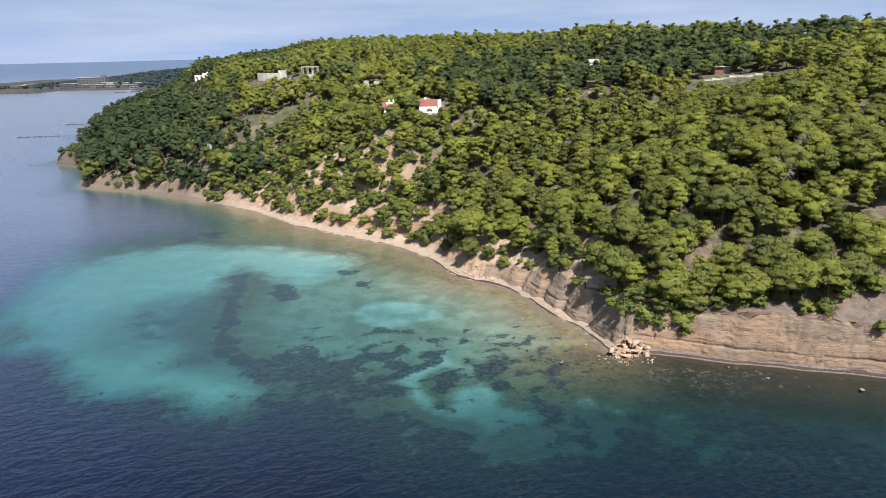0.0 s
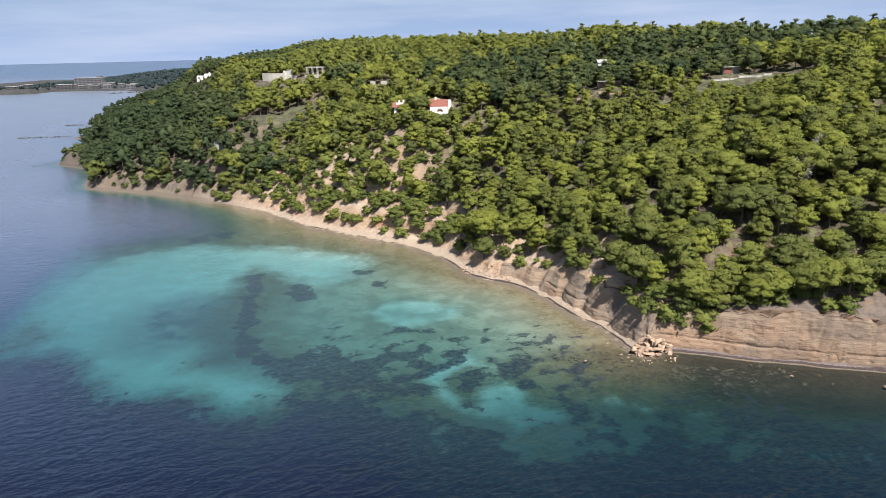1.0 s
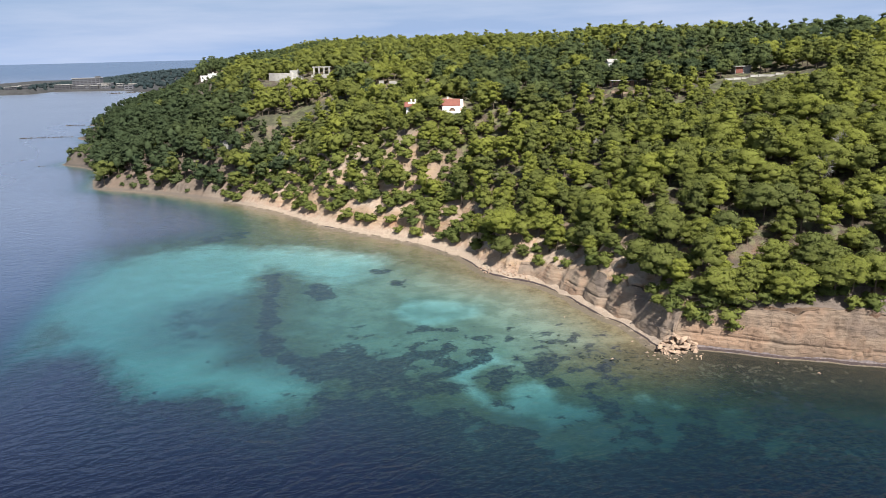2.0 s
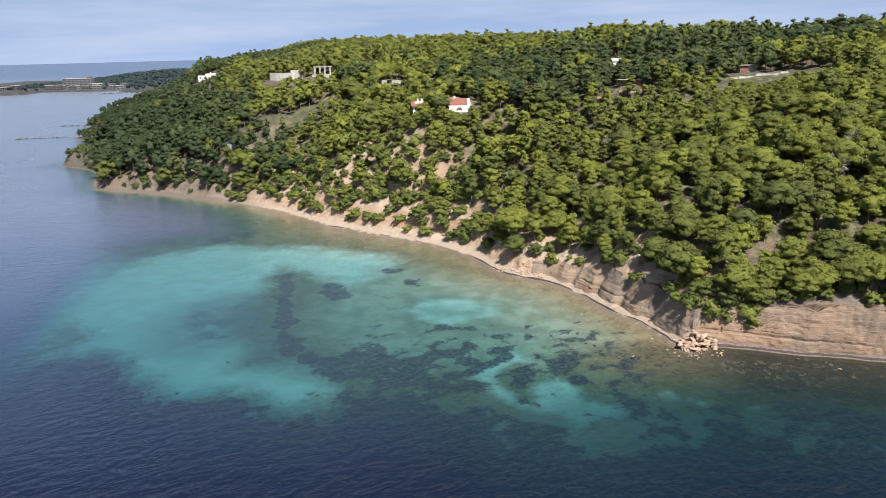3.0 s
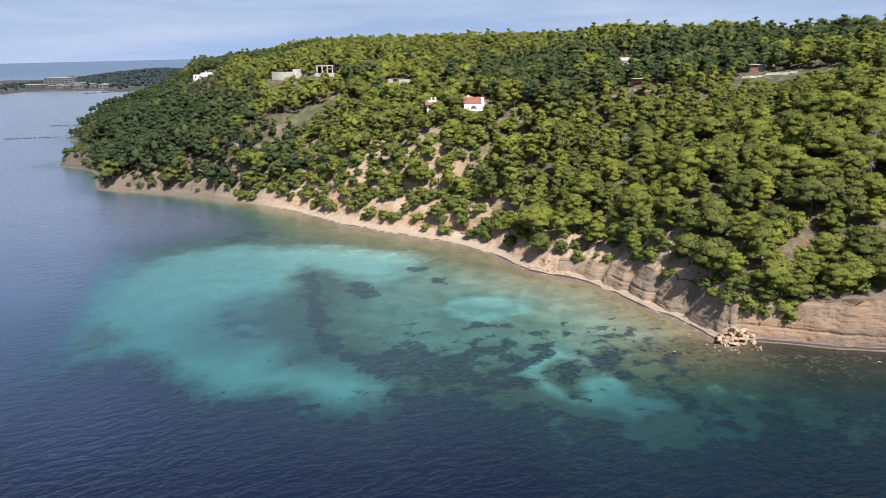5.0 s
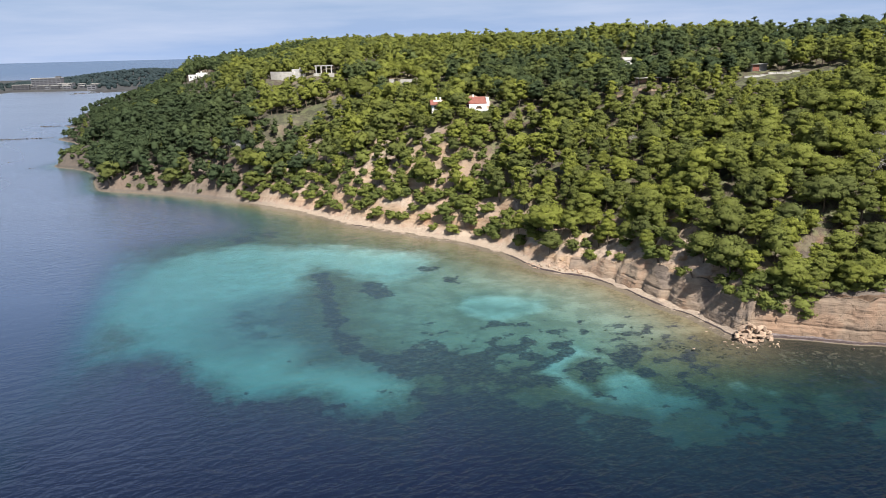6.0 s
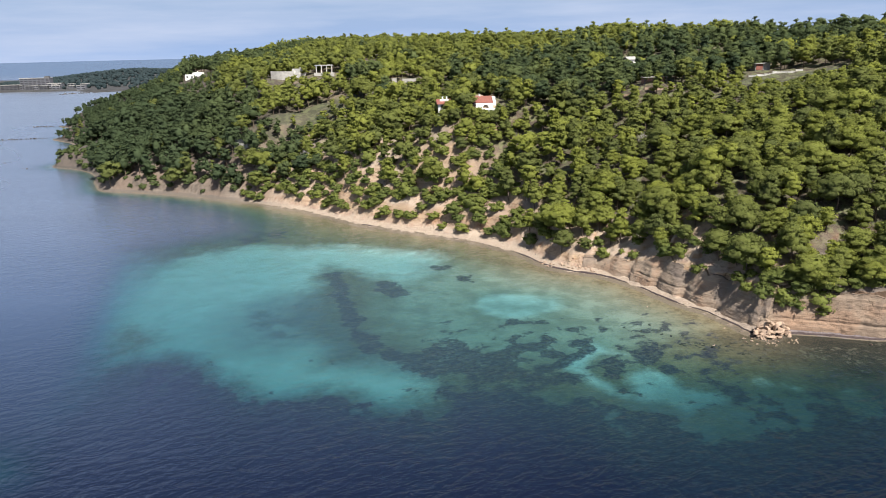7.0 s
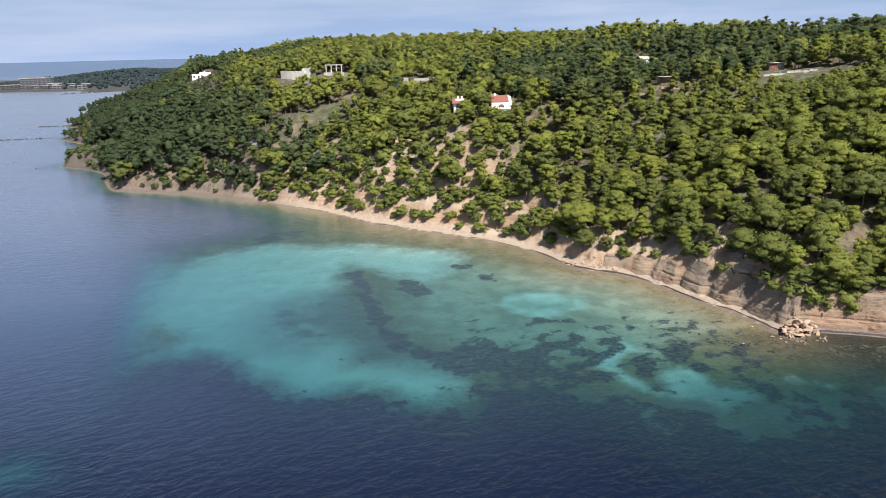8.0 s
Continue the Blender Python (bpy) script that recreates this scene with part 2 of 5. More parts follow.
def make_seabed():
    """Pale sand, stony algae-covered flats and dark seagrass under the water."""
    k = Mat("seabed_sand_and_seagrass")
    p = k.pos()
    big, mid, fine = k.noise(p, 0.045, 4), k.noise(p, 0.16, 8, 0.66), k.noise(p, 0.9, 6, 0.7)
    sandc = k.mix(k.step(mid, 0.35, 0.7), (0.56, 0.54, 0.48), (0.68, 0.66, 0.60))
    stone = k.mix(k.step(fine, 0.40, 0.64), (0.118, 0.090, 0.048), (0.195, 0.150, 0.084))
    stone = k.mix(k.math("MULTIPLY", k.step(mid, 0.45, 0.62), 0.7), stone, (0.205, 0.168, 0.10))
    wob = k.math("ADD", k.math("MULTIPLY", k.math("SUBTRACT", mid, 0.5), 1.7), k.math("MULTIPLY", k.math("SUBTRACT", fine, 0.5), 0.9))
    stone = k.mix(k.attr("flat"), stone, k.mix(k.step(mid, 0.4, 0.62), (0.235, 0.22, 0.165), (0.345, 0.325, 0.25)))
    speck = k.noise(p, 1.7, 4, 0.7)
    stone = k.mix(k.math("MULTIPLY", k.step(speck, 0.56, 0.68), 0.55), stone, (0.06, 0.055, 0.038))
    stone = k.mix(k.math("MULTIPLY", k.step(speck, 0.40, 0.32), 0.5), stone, (0.31, 0.265, 0.17))
    c = k.mix(k.step(k.math("ADD", k.attr("sand"), k.math("MULTIPLY", wob, 0.35)), 0.12, 0.8), stone, sandc)
    c = k.mix(k.math("MULTIPLY", k.attr("thin"), k.math("ADD", 0.5, k.math("MULTIPLY", k.step(mid, 0.38, 0.6), 0.45))), c, (0.10, 0.125, 0.135))
    c = k.mix(k.math("MULTIPLY", k.attr("reef"), 0.97), c, k.mix(k.step(fine, 0.4, 0.66), (0.004, 0.004, 0.002), (0.020, 0.017, 0.008)))
    weedc = k.mix(k.step(fine, 0.4, 0.7), (0.022, 0.020, 0.034), (0.052, 0.046, 0.060))
    clump = k.noise(p, 0.22, 8, 0.62)
    wob = k.math("ADD", k.math("MULTIPLY", k.math("SUBTRACT", clump, 0.5), 2.3), k.math("MULTIPLY", k.math("SUBTRACT", fine, 0.5), 0.6))
    c = k.mix(k.math("MULTIPLY", k.step(k.math("ADD", k.attr("weed"), wob), 0.44, 0.60), k.math("ADD", 0.66, k.math("MULTIPLY", k.step(fine, 0.62, 0.42), 0.28))), c, weedc)
    return k.plain(c, 1.0, k.bump(fine, 0.6, 0.4))


def make_water():
    """Clear sea water: tint by the way light goes through it, a blue body with mirrored sky painted in, and a rippled
    shine.
    """
    k = Mat("sea_water")
    depth = k.attr("depth")
    tint = k.n("CombineXYZ", X=k.math("POWER", 0.815, depth), Y=k.math("POWER", 0.94, depth), Z=k.math("POWER", 0.952, depth))
    clear = k.n("BsdfTransparent", Color=tint)
    # the body pales to the west and north: mirrored sky put into its colour
    sky_milk, deep = k.attr("sky_milk"), k.step(depth, 2.5, 10.0)
    body = k.n("BsdfDiffuse", Color=k.mix(deep, k.mix(sky_milk, (0.013, 0.026, 0.036), (0.078, 0.122, 0.162)), k.mix(sky_milk, (0.005, 0.008, 0.026), k.mix(k.step(k.sep(k.n("NewGeometry"))[1], 130.0, 320.0), (0.064, 0.098, 0.178), k.mix(k.step(k.sep(k.n("NewGeometry"))[1], 1500.0, 3000.0), (0.112, 0.138, 0.205), (0.085, 0.125, 0.20))))))
    inner = k.n("MixShader", i0=k.math("SUBTRACT", 1.0, k.math("POWER", 0.90, depth)), i1=clear, i2=body)

    def ripple(turn, sx, scale, detail):
        v = k.n("Mapping", Vector=k.n("NewGeometry"), Rotation=(0, 0, radians(turn)))
        return k.n("TexNoise", Vector=k.n("Mapping", Vector=v, Scale=(sx, 1, 1)), Scale=scale, Detail=detail, Roughness=0.6, Distortion=0.5)

    w1, w2, w3 = ripple(-22, 0.55, 0.46, 2.0), ripple(-10, 0.6, 0.95, 3.0), ripple(-34, 0.6, 1.9, 3.0)
    gust = k.step(k.noise(k.pos(0.35, 1.0, 1.0), 0.02, 3), 0.35, 0.7)
    north = k.sep(k.n("NewGeometry"))[1]
    calm = k.math("MULTIPLY", k.step(north, 130.0, 380.0), k.step(north, 2600.0, 1700.0))
    h = k.math("ADD", k.math("MULTIPLY", w1, 1.5), k.math("ADD", k.math("MULTIPLY", w2, 0.5), k.math("MULTIPLY", w3, 0.16)))
    h = k.math("MULTIPLY", h, k.math("SUBTRACT", 1.0, k.math("MULTIPLY", calm, 0.78)))
    h = k.math("MULTIPLY", h, k.math("ADD", 0.6, k.math("MULTIPLY", gust, 0.4)))
    h = k.math("MULTIPLY", h, k.math("ADD", 0.4, k.math("MULTIPLY", k.step(k.attr("open"), 0.0, 1.0), 0.6)))
    nrm = k.bump(h, 1.0, 0.6)
    shine = k.n("BsdfGlossy", Color=(0.95, 0.97, 1.0, 1), Roughness=k.math("ADD", k.math("ADD", 0.05, k.math("MULTIPLY", k.attr("open"), 0.09)), k.math("MULTIPLY", calm, 0.17)), Normal=nrm)
    # far out, waves tilt the surface and weaken the mirror
    far = k.step(north, 1500.0, 3000.0)
    fres = k.math("MULTIPLY", k.n("Fresnel", IOR=1.33, Normal=k.bump(h, 1.0, 1.0)), k.math("SUBTRACT", 1.0, k.math("MULTIPLY", far, 0.55)))
    # steep facets hide behind the crests before them, so none of the near waves turns into a full mirror
    fres = k.math("MINIMUM", fres, k.math("ADD", k.math("ADD", 0.03, k.math("MULTIPLY", k.attr("open"), 0.11)), k.math("MULTIPLY", k.step(north, 150.0, 330.0), 0.87)))
    return k.done(k.n("MixShader", i0=fres, i1=inner, i2=shine))


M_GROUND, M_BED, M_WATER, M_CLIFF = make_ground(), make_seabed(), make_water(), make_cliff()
M_PINE = foliage("pine_needles_yellow_green", (0.136, 0.160, 0.054), (0.275, 0.300, 0.062), (0.160, 0.156, 0.080))
# old pines' green, also used for cloud shade on headland and western slope
M_OLD_SHADED = foliage("pine_needles_old_shaded", (0.068, 0.097, 0.051), (0.148, 0.180, 0.067), (0.076, 0.090, 0.057))
M_SCRUB = foliage("scrub_leaves", (0.130, 0.165, 0.052), (0.235, 0.264, 0.066), (0.15, 0.15, 0.08), 1.4)
M_BARK = painted("pine_bark", (0.16, 0.115, 0.085), 0.95, 0.2, 3.0)
M_STONE = painted("pale_sandstone", (0.46, 0.33, 0.24), 0.95, 0.2, 0.9)
M_WHITE = painted("white_render", (0.80, 0.79, 0.76), 0.7, 0.05)
M_ROOF = painted("red_roof_tiles", (0.27, 0.10, 0.075), 0.8, 0.15, 2.0)
M_GREY = painted("grey_concrete", (0.42, 0.40, 0.37), 0.9, 0.12)
M_PARAPET = painted("weathered_white_wall", (0.58, 0.56, 0.52), 0.8, 0.2, 0.6)
M_DARK = painted("dark_opening", (0.03, 0.03, 0.035), 0.4, 0.1)


# ---- the lie of the land ----
SHORE = [(330, 60), (180, 92), (110, 110), (80, 118.5), (65, 124), (46, 130), (39, 131.5), (34, 129), (31.2, 134), (30.7, 140), (27.5, 149),
         (21.4, 161), (14.4, 176), (5.8, 181), (1.3, 187), (-3.6, 200), (-16, 217), (-36, 232), (-55, 248), (-79, 277),
         (-104, 297), (-142, 320), (-168, 330), (-177, 337), (-185, 359), (-191, 377), (-202, 394), (-217, 408), (-231, 416), (-233, 428),
         (-222, 445), (-240, 490), (-268, 535), (-286, 552), (-298, 573), (-280, 600), (-300, 650), (-335, 665), (-330, 690), (-290, 760), (-300, 1000)]


def smooth_line(pts, rounds=3):
    p = np.array(pts, float)
    for _ in range(rounds):
        a, b = p[:-1] * 0.75 + p[1:] * 0.25, p[:-1] * 0.25 + p[1:] * 0.75
        p = np.concatenate([p[:1], np.stack([a, b], 1).reshape(-1, 2), p[-1:]])
    return p


LINE = smooth_line(SHORE, 2)
SEG_A, SEG_B = LINE[:-1], LINE[1:]
SEG_S = np.concatenate([[0], np.cumsum(np.linalg.norm(SEG_B - SEG_A, axis=1))])


def shore_distance(x, y):
    """Signed way to the waterline (land plus) and the place along it."""
    best, along, side = np.full(x.shape, 1e9), np.zeros(x.shape), np.ones(x.shape)
    for i, (a, b) in enumerate(zip(SEG_A, SEG_B)):
        d = b - a
        ll = d @ d
        u = np.clip(((x - a[0]) * d[0] + (y - a[1]) * d[1]) / ll, 0, 1)
        ex, ey = x - a[0] - u * d[0], y - a[1] - u * d[1]
        r = np.hypot(ex, ey)
        take = r < best - 1e-9
        cross = d[0] * ey - d[1] * ex
        best = np.where(take, r, best)
        along = np.where(take, SEG_S[i] + u * np.sqrt(ll), along)
        side = np.where(take, np.where(cross <= 0, 1.0, -1.0), side)
    return best * side, along


def lattice(ix, iy, seed):
    h = (ix * 374761393 + iy * 668265263 + seed * 1442695041) & 0x7FFFFFFF
    h = ((h ^ (h >> 13)) * 1274126177) & 0x7FFFFFFF
    return ((h ^ (h >> 16)) & 0xFFFF) / 65535.0


def fbm(x, y, scale, octaves=4, seed=1):
    """Layered value noise, about -0.5 to 0.5."""
    total, amp, norm = np.zeros(np.shape(x)), 1.0, 0.0
    for o in range(octaves):
        u, v = np.asarray(x) / scale * 2 ** o, np.asarray(y) / scale * 2 ** o
        i, j = np.floor(u).astype(np.int64), np.floor(v).astype(np.int64)
        f, g = u - i, v - j
        f, g = f * f * (3 - 2 * f), g * g * (3 - 2 * g)
        s = seed + 17 * o
        top = lattice(i, j, s) * (1 - f) + lattice(i + 1, j, s) * f
        low = lattice(i, j + 1, s) * (1 - f) + lattice(i + 1, j + 1, s) * f
        total += amp * (top * (1 - g) + low * g - 0.5)
        norm += amp
        amp *= 0.5
    return total / norm


def at_shore(px, py):
    """The place along the waterline nearest to a point."""
    return float(shore_distance(np.array([float(px)]), np.array([float(py)]))[1][0])


# along the shore: beach width, cliff height, width of the cliff's face, how high the slope behind stands
COAST_EAST = [((330, 60), 2.0, 12, 3.0, 1.0),
      ((80, 118), 1.2, 9.6, 2.4, 1.0),
      ((66, 124), 1.2, 9.2, 2.4, 1.0),
      ((56, 127), 1.2, 8.8, 2.8, 1.0),
      ((46, 130), 1.2, 8.5, 2.8, 1.0),
      ((36, 131), 3.4, 8.5, 5.0, 0.95),
      ((30, 143), 1.6, 9.0, 5.6, 0.95),
      ((20, 163), 1.5, 7.5, 4.8, 0.92),
      ((12, 178), 2.2, 4.0, 4.4, 0.92),
      ((1, 187), 2.6, 2.5, 4.0, 1.0),
      ((-16, 217), 3.6, 5.0, 7.0, 1.05)]
COAST_WEST = [((-55, 248), 4.0, 6.0, 7.0, 1.05),
      ((-88, 288), 2.6, 4.5, 4.0, 1.0),
      ((-112, 303), 1.6, 5.0, 3.4, 0.85),
      ((-150, 323), 1.5, 5.0, 3.4, 0.68),
      ((-180, 345), 1.5, 3.5, 3.4, 0.6),
      ((-202, 394), 2.0, 6.0, 2.6, 0.6),
      ((-231, 416), 2.2, 6.0, 2.4, 0.34),
      ((-222, 445), 3.0, 5.0, 3.0, 1.0),
      ((-240, 490), 3.0, 4.0, 5.0, 0.95),
      ((-298, 573), 9.0, 1.0, 6.0, 0.85),
      ((-300, 1000), 5, 2, 8, 0.8)]
COAST = COAST_EAST + COAST_WEST
COAST_S = [at_shore(*k[0]) for k in COAST]
SPUR_S = [at_shore(31, 138), at_shore(30, 143), at_shore(14, 176), at_shore(5.8, 181)]
SLOPE_D = [0, 6, 12, 20, 30, 40, 50, 66, 80, 100, 130, 160, 185, 210, 260, 500]
SLOPE_Z = [0, 4.0, 9.0, 16.0, 22.5, 27.5, 32.5, 38.5, 43.5, 46.0, 51.0, 58.0, 61.0, 60.0, 54.0, 40.0]


# knolls and hollows: middle, reach, height
KNOLLS = [(-106, 321, 11, 6), (-54, 268, 12, 11), (98, 230, 16, -3), (-150, 372, 22, -3), (-32, 256, 10, 3), (112, 268, 36, -2), (-13, 268, 15, 10), (24, 291, 20, 3), (-80, 352, 14, -2),
          (-74, 324, 15, -5), (-99, 346, 13, 5), (8, 264, 11, 4), (-46, 284, 13, 2.5), (-178, 408, 20, 5), (46, 251, 12, 2.5), (4, 217, 13, 2.5), (33, 152, 9, 3.2), (-264, 612, 20, 9), (-236, 560, 24, -8), (-194, 585, 13, 5), (-224, 580, 18, -9), (-262, 688, 22, -4)]


def height(x, y):
    """Height of ground and seabed above the sea."""
    Z_BED = np.asarray(x, float) * 0.2
    x, y = np.asarray(x, float), np.asarray(y, float)
    wx, wy = x + 2.6 * fbm(x, y, 11, 3, 5), y + 2.6 * fbm(x, y, 11, 3, 9)
    sd, along = shore_distance(wx, wy)
    beach, cliff, face = (np.interp(along, COAST_S, [k[i] for k in COAST]) for i in (1, 2, 3))
    total = rise = 0.0
    for (kx, ky), _, _, _, up in COAST:
        w = ((x - kx) ** 2 + (y - ky) ** 2 + 200.0) ** -2.0
        total, rise = total + w, rise + w * up
    rise = rise / total
    back = np.clip((sd - 38) / 50, 0, 1)
    rise = rise + (1 - rise) * back * back * (3 - 2 * back)
    cliff = cliff * (1 + 0.5 * fbm(x, y, 14, 3, 21))
    # spurs and gullies cut into the face, each some metres wide
    cut = np.abs(fbm(along, along * 0.0 + 3.0, 9.0, 3, 131)) * 4.6 - 0.9 + 2.0 * fbm(x, y, 5.0, 3, 137)
    saw = (along + 7.0 * fbm(along, along * 0 + 7.0, 16, 2, 139) + 2.0 * fbm(x, y, 7, 2, 143)) / 9.5
    saw = saw - np.floor(saw)
    saw = np.where(saw < 0.78, saw / 0.78, (1 - saw) / 0.22)
    spur = np.interp(along, SPUR_S, [0, 1, 1, 0])
    cut = cut * np.interp(x, [20, 38, 44], [1.0, 1.0, 0.3]) * (1 - 0.5 * spur) + spur * (1.9 * saw + 3.0 * fbm(along, Z_BED, 6.0, 3, 147) - 0.6)
    sd = np.where(sd > beach * 0.8, np.maximum(sd - cut * np.clip((sd - beach * 0.8) / 1.5, 0, 1) * np.clip((26 - sd) / 14, 0, 1), beach * 0.8), sd)
    u = np.clip((sd - beach) / face, 0, 1)
    d2 = np.maximum(sd - beach - face, 0)
    base = np.interp(sd, SLOPE_D, SLOPE_Z) * rise
    foot = np.interp(beach + face, SLOPE_D, SLOPE_Z) * rise
    lift = np.maximum(cliff - foot, 0) * np.exp(-d2 / 42.0)
    land = np.clip(sd / beach, 0, 1) * 0.9 + (u * u * (3 - 2 * u)) * (foot + np.maximum(cliff - foot, 0) - 0.9) + np.where(d2 > 0, base - foot + lift - np.maximum(cliff - foot, 0), 0)
    # gullies and spurs on the slope
    rough = np.clip(d2 / 15, 0, 1)
    gully = fbm(x + y * 0.9, y - x * 0.9, 34, 3, 33) * 7.0 + fbm(x, y, 9, 3, 41) * 1.6
    land = land + rough * gully + np.clip(u, 0, 1) * fbm(x, y, 3.5, 3, 51) * np.where(x < 2, 2.2, 0.9)
    land = land + np.clip(d2 / 3, 0, 1) * np.clip((48 - sd) / 12, 0, 1) * fbm(x, y, 4.5, 3, 57) * 2.6
    for cx, cy, r, up in KNOLLS:
        land = land + up * np.exp(-((x - cx) ** 2 + (y - cy) ** 2) / (r * r)) * rough
    under = -np.interp(-sd, [0, 4, 20, 60, 120, 400], [0.0, 0.35, 0.8, 1.3, 2.2, 5.0]) + fbm(x, y, 9, 3, 61) * 0.25 * np.clip(-sd / 10, 0, 1)
    return np.where(sd > 0, np.maximum(land, 0.02), under)


def ramp(*stretches):
    """Grid lines: (from, to, step) one after another."""
    out = []
    for a, b, st in stretches:
        out += list(np.arange(a, b - 1e-6, st))
    return np.array(out + [stretches[-1][1]])


def sheet(name, verts, faces, mat, attrs=None, smooth=True, normals=None):
    me = bpy.data.meshes.new(name)
    verts, faces = np.asarray(verts, np.float32), np.asarray(faces, np.int32)
    n, w = faces.shape
    me.vertices.add(len(verts))
    me.vertices.foreach_set("co", verts.ravel())
    me.loops.add(n * w)
    me.loops.foreach_set("vertex_index", faces.ravel())
    me.polygons.add(n)
    me.polygons.foreach_set("loop_start", np.arange(0, n * w, w, dtype=np.int32))
    me.polygons.foreach_set("use_smooth", np.full(n, smooth))
    for key, values in (attrs or {}).items():
        me.attributes.new(key, "FLOAT", "POINT").data.foreach_set("value", np.asarray(values, np.float32).ravel())
    me.update()
    me.validate()
    if normals is not None:
        me.normals_split_custom_set_from_vertices(np.asarray(normals, np.float32))
    if mat is not None:
        me.materials.append(mat)
    return me


def grid_faces(nx, ny):
    i = np.arange(nx * ny).reshape(ny, nx)
    return np.stack([i[:-1, :-1], i[:-1, 1:], i[1:, 1:], i[1:, :-1]], -1).reshape(-1, 4)


def blob(x, y, cx, cy, rx, ry, turn=0.0):
    """A soft round field: 1 in the middle, 0 at its rim and beyond."""
    c, s = math.cos(radians(turn)), math.sin(radians(turn))
    u, v = ((x - cx) * c + (y - cy) * s) / rx, (-(x - cx) * s + (y - cy) * c) / ry
    return np.clip(1.0 - (u * u + v * v), 0, 1)


# pale sand flats and seagrass beds on the seabed, by their outlines
SAND_FLAT = [(-110, 210), (-100, 220), (-87, 226), (-72, 222), (-58, 219), (-40, 212), (-30, 207), (-31, 194), (-37, 186), (-45, 188), (-54, 196), (-62, 202), (-65, 191), (-64, 181), (-67, 177), (-67, 161), (-61, 146), (-56, 134), (-49, 131), (-41, 129), (-38, 123), (-40, 117), (-43, 114), (-47, 114), (-50, 118), (-56, 121), (-63, 122), (-66, 119), (-69, 122), (-76, 128), (-81, 138), (-85, 143), (-92, 143), (-102, 140), (-102, 143), (-97, 148), (-95, 154), (-103, 162), (-111, 171), (-116, 182), (-114, 197)]
SAND_SPOTS = [[(-20, 170), (-11, 168), (-2, 163), (-1, 157), (-8, 152), (-16, 151), (-21, 154), (-24, 160)],
      [(-0.5, 135.5), (0.7, 132.3), (3.8, 128.7), (2.3, 128.3), (-1.6, 129.1), (-3.5, 127.5), (-4.4, 124.7), (-4, 121.1), (-3.1, 116.8), (-2.4, 114.6), (-0.6, 113.5), (0.5, 115.3), (-0, 117.9), (1.1, 119.5), (2.9, 120.5), (5.8, 121.5), (8.1, 119.6), (10.2, 117.4), (9.6, 113.2), (11.2, 111.7), (14.5, 110.6), (15.5, 109), (13.4, 107), (8.2, 104.3), (5.9, 102.7), (4.6, 105.3), (2.8, 108), (0.1, 109.4), (-1.1, 110.5), (-3.6, 110.6), (-5.7, 113.6), (-7.2, 117.2), (-8.7, 122.1), (-10.1, 124.2), (-8.8, 128), (-7.1, 130.2), (-4.1, 131.4)],
      [(27.3, 112.1), (30.8, 111.2), (30, 109.2), (27.7, 109.8)],
      [(22.4, 114.7), (26.3, 114.1), (25.1, 111), (21.8, 111.5)],
      [(36.8, 109.1), (39.2, 109.1), (38.1, 106.9), (35.8, 106.9)],
      [(56, 97), (60, 99), (60, 93), (54, 86), (52, 89)],
      [(-112, 104), (-107, 105), (-98, 100), (-98, 96), (-106, 92), (-114, 93), (-117, 102)]]
SANDS = [SAND_FLAT] + SAND_SPOTS
WEED_BEDS = [[(-62, 194), (-57, 194), (-54, 185), (-54, 171), (-51, 164), (-49, 151), (-46, 144), (-48, 138), (-52, 142), (-56, 159), (-59, 176)],
      [(-50, 149), (-46, 144), (-41, 137), (-33, 139), (-28, 140), (-26, 134), (-19, 137), (-13, 138), (-12, 133), (-19, 129), (-16, 125), (-7, 132), (0, 137), (-1, 132), (-7, 125), (-10, 122), (-11, 115), (-16, 118), (-23, 123), (-32, 124), (-38, 123), (-42, 130), (-48, 138)]]
WEED_SPOTS = [[(-49, 185), (-45, 184), (-39, 180), (-38, 171), (-42, 169), (-46, 176)],
      [(-31, 194), (-25, 195), (-28, 187), (-31, 183)], [(-25, 185), (-19, 184), (-21, 179), (-25, 180)],
      [(-96, 236), (-87, 242), (-84, 234), (-89, 229)], [(-87, 244), (-78, 245), (-78, 237), (-84, 234)],
      [(-20, 153), (-14, 152), (-9, 149), (-10, 146), (-15, 148), (-19, 150)], [(-33, 155), (-29, 153), (-31, 149), (-33, 151)]]
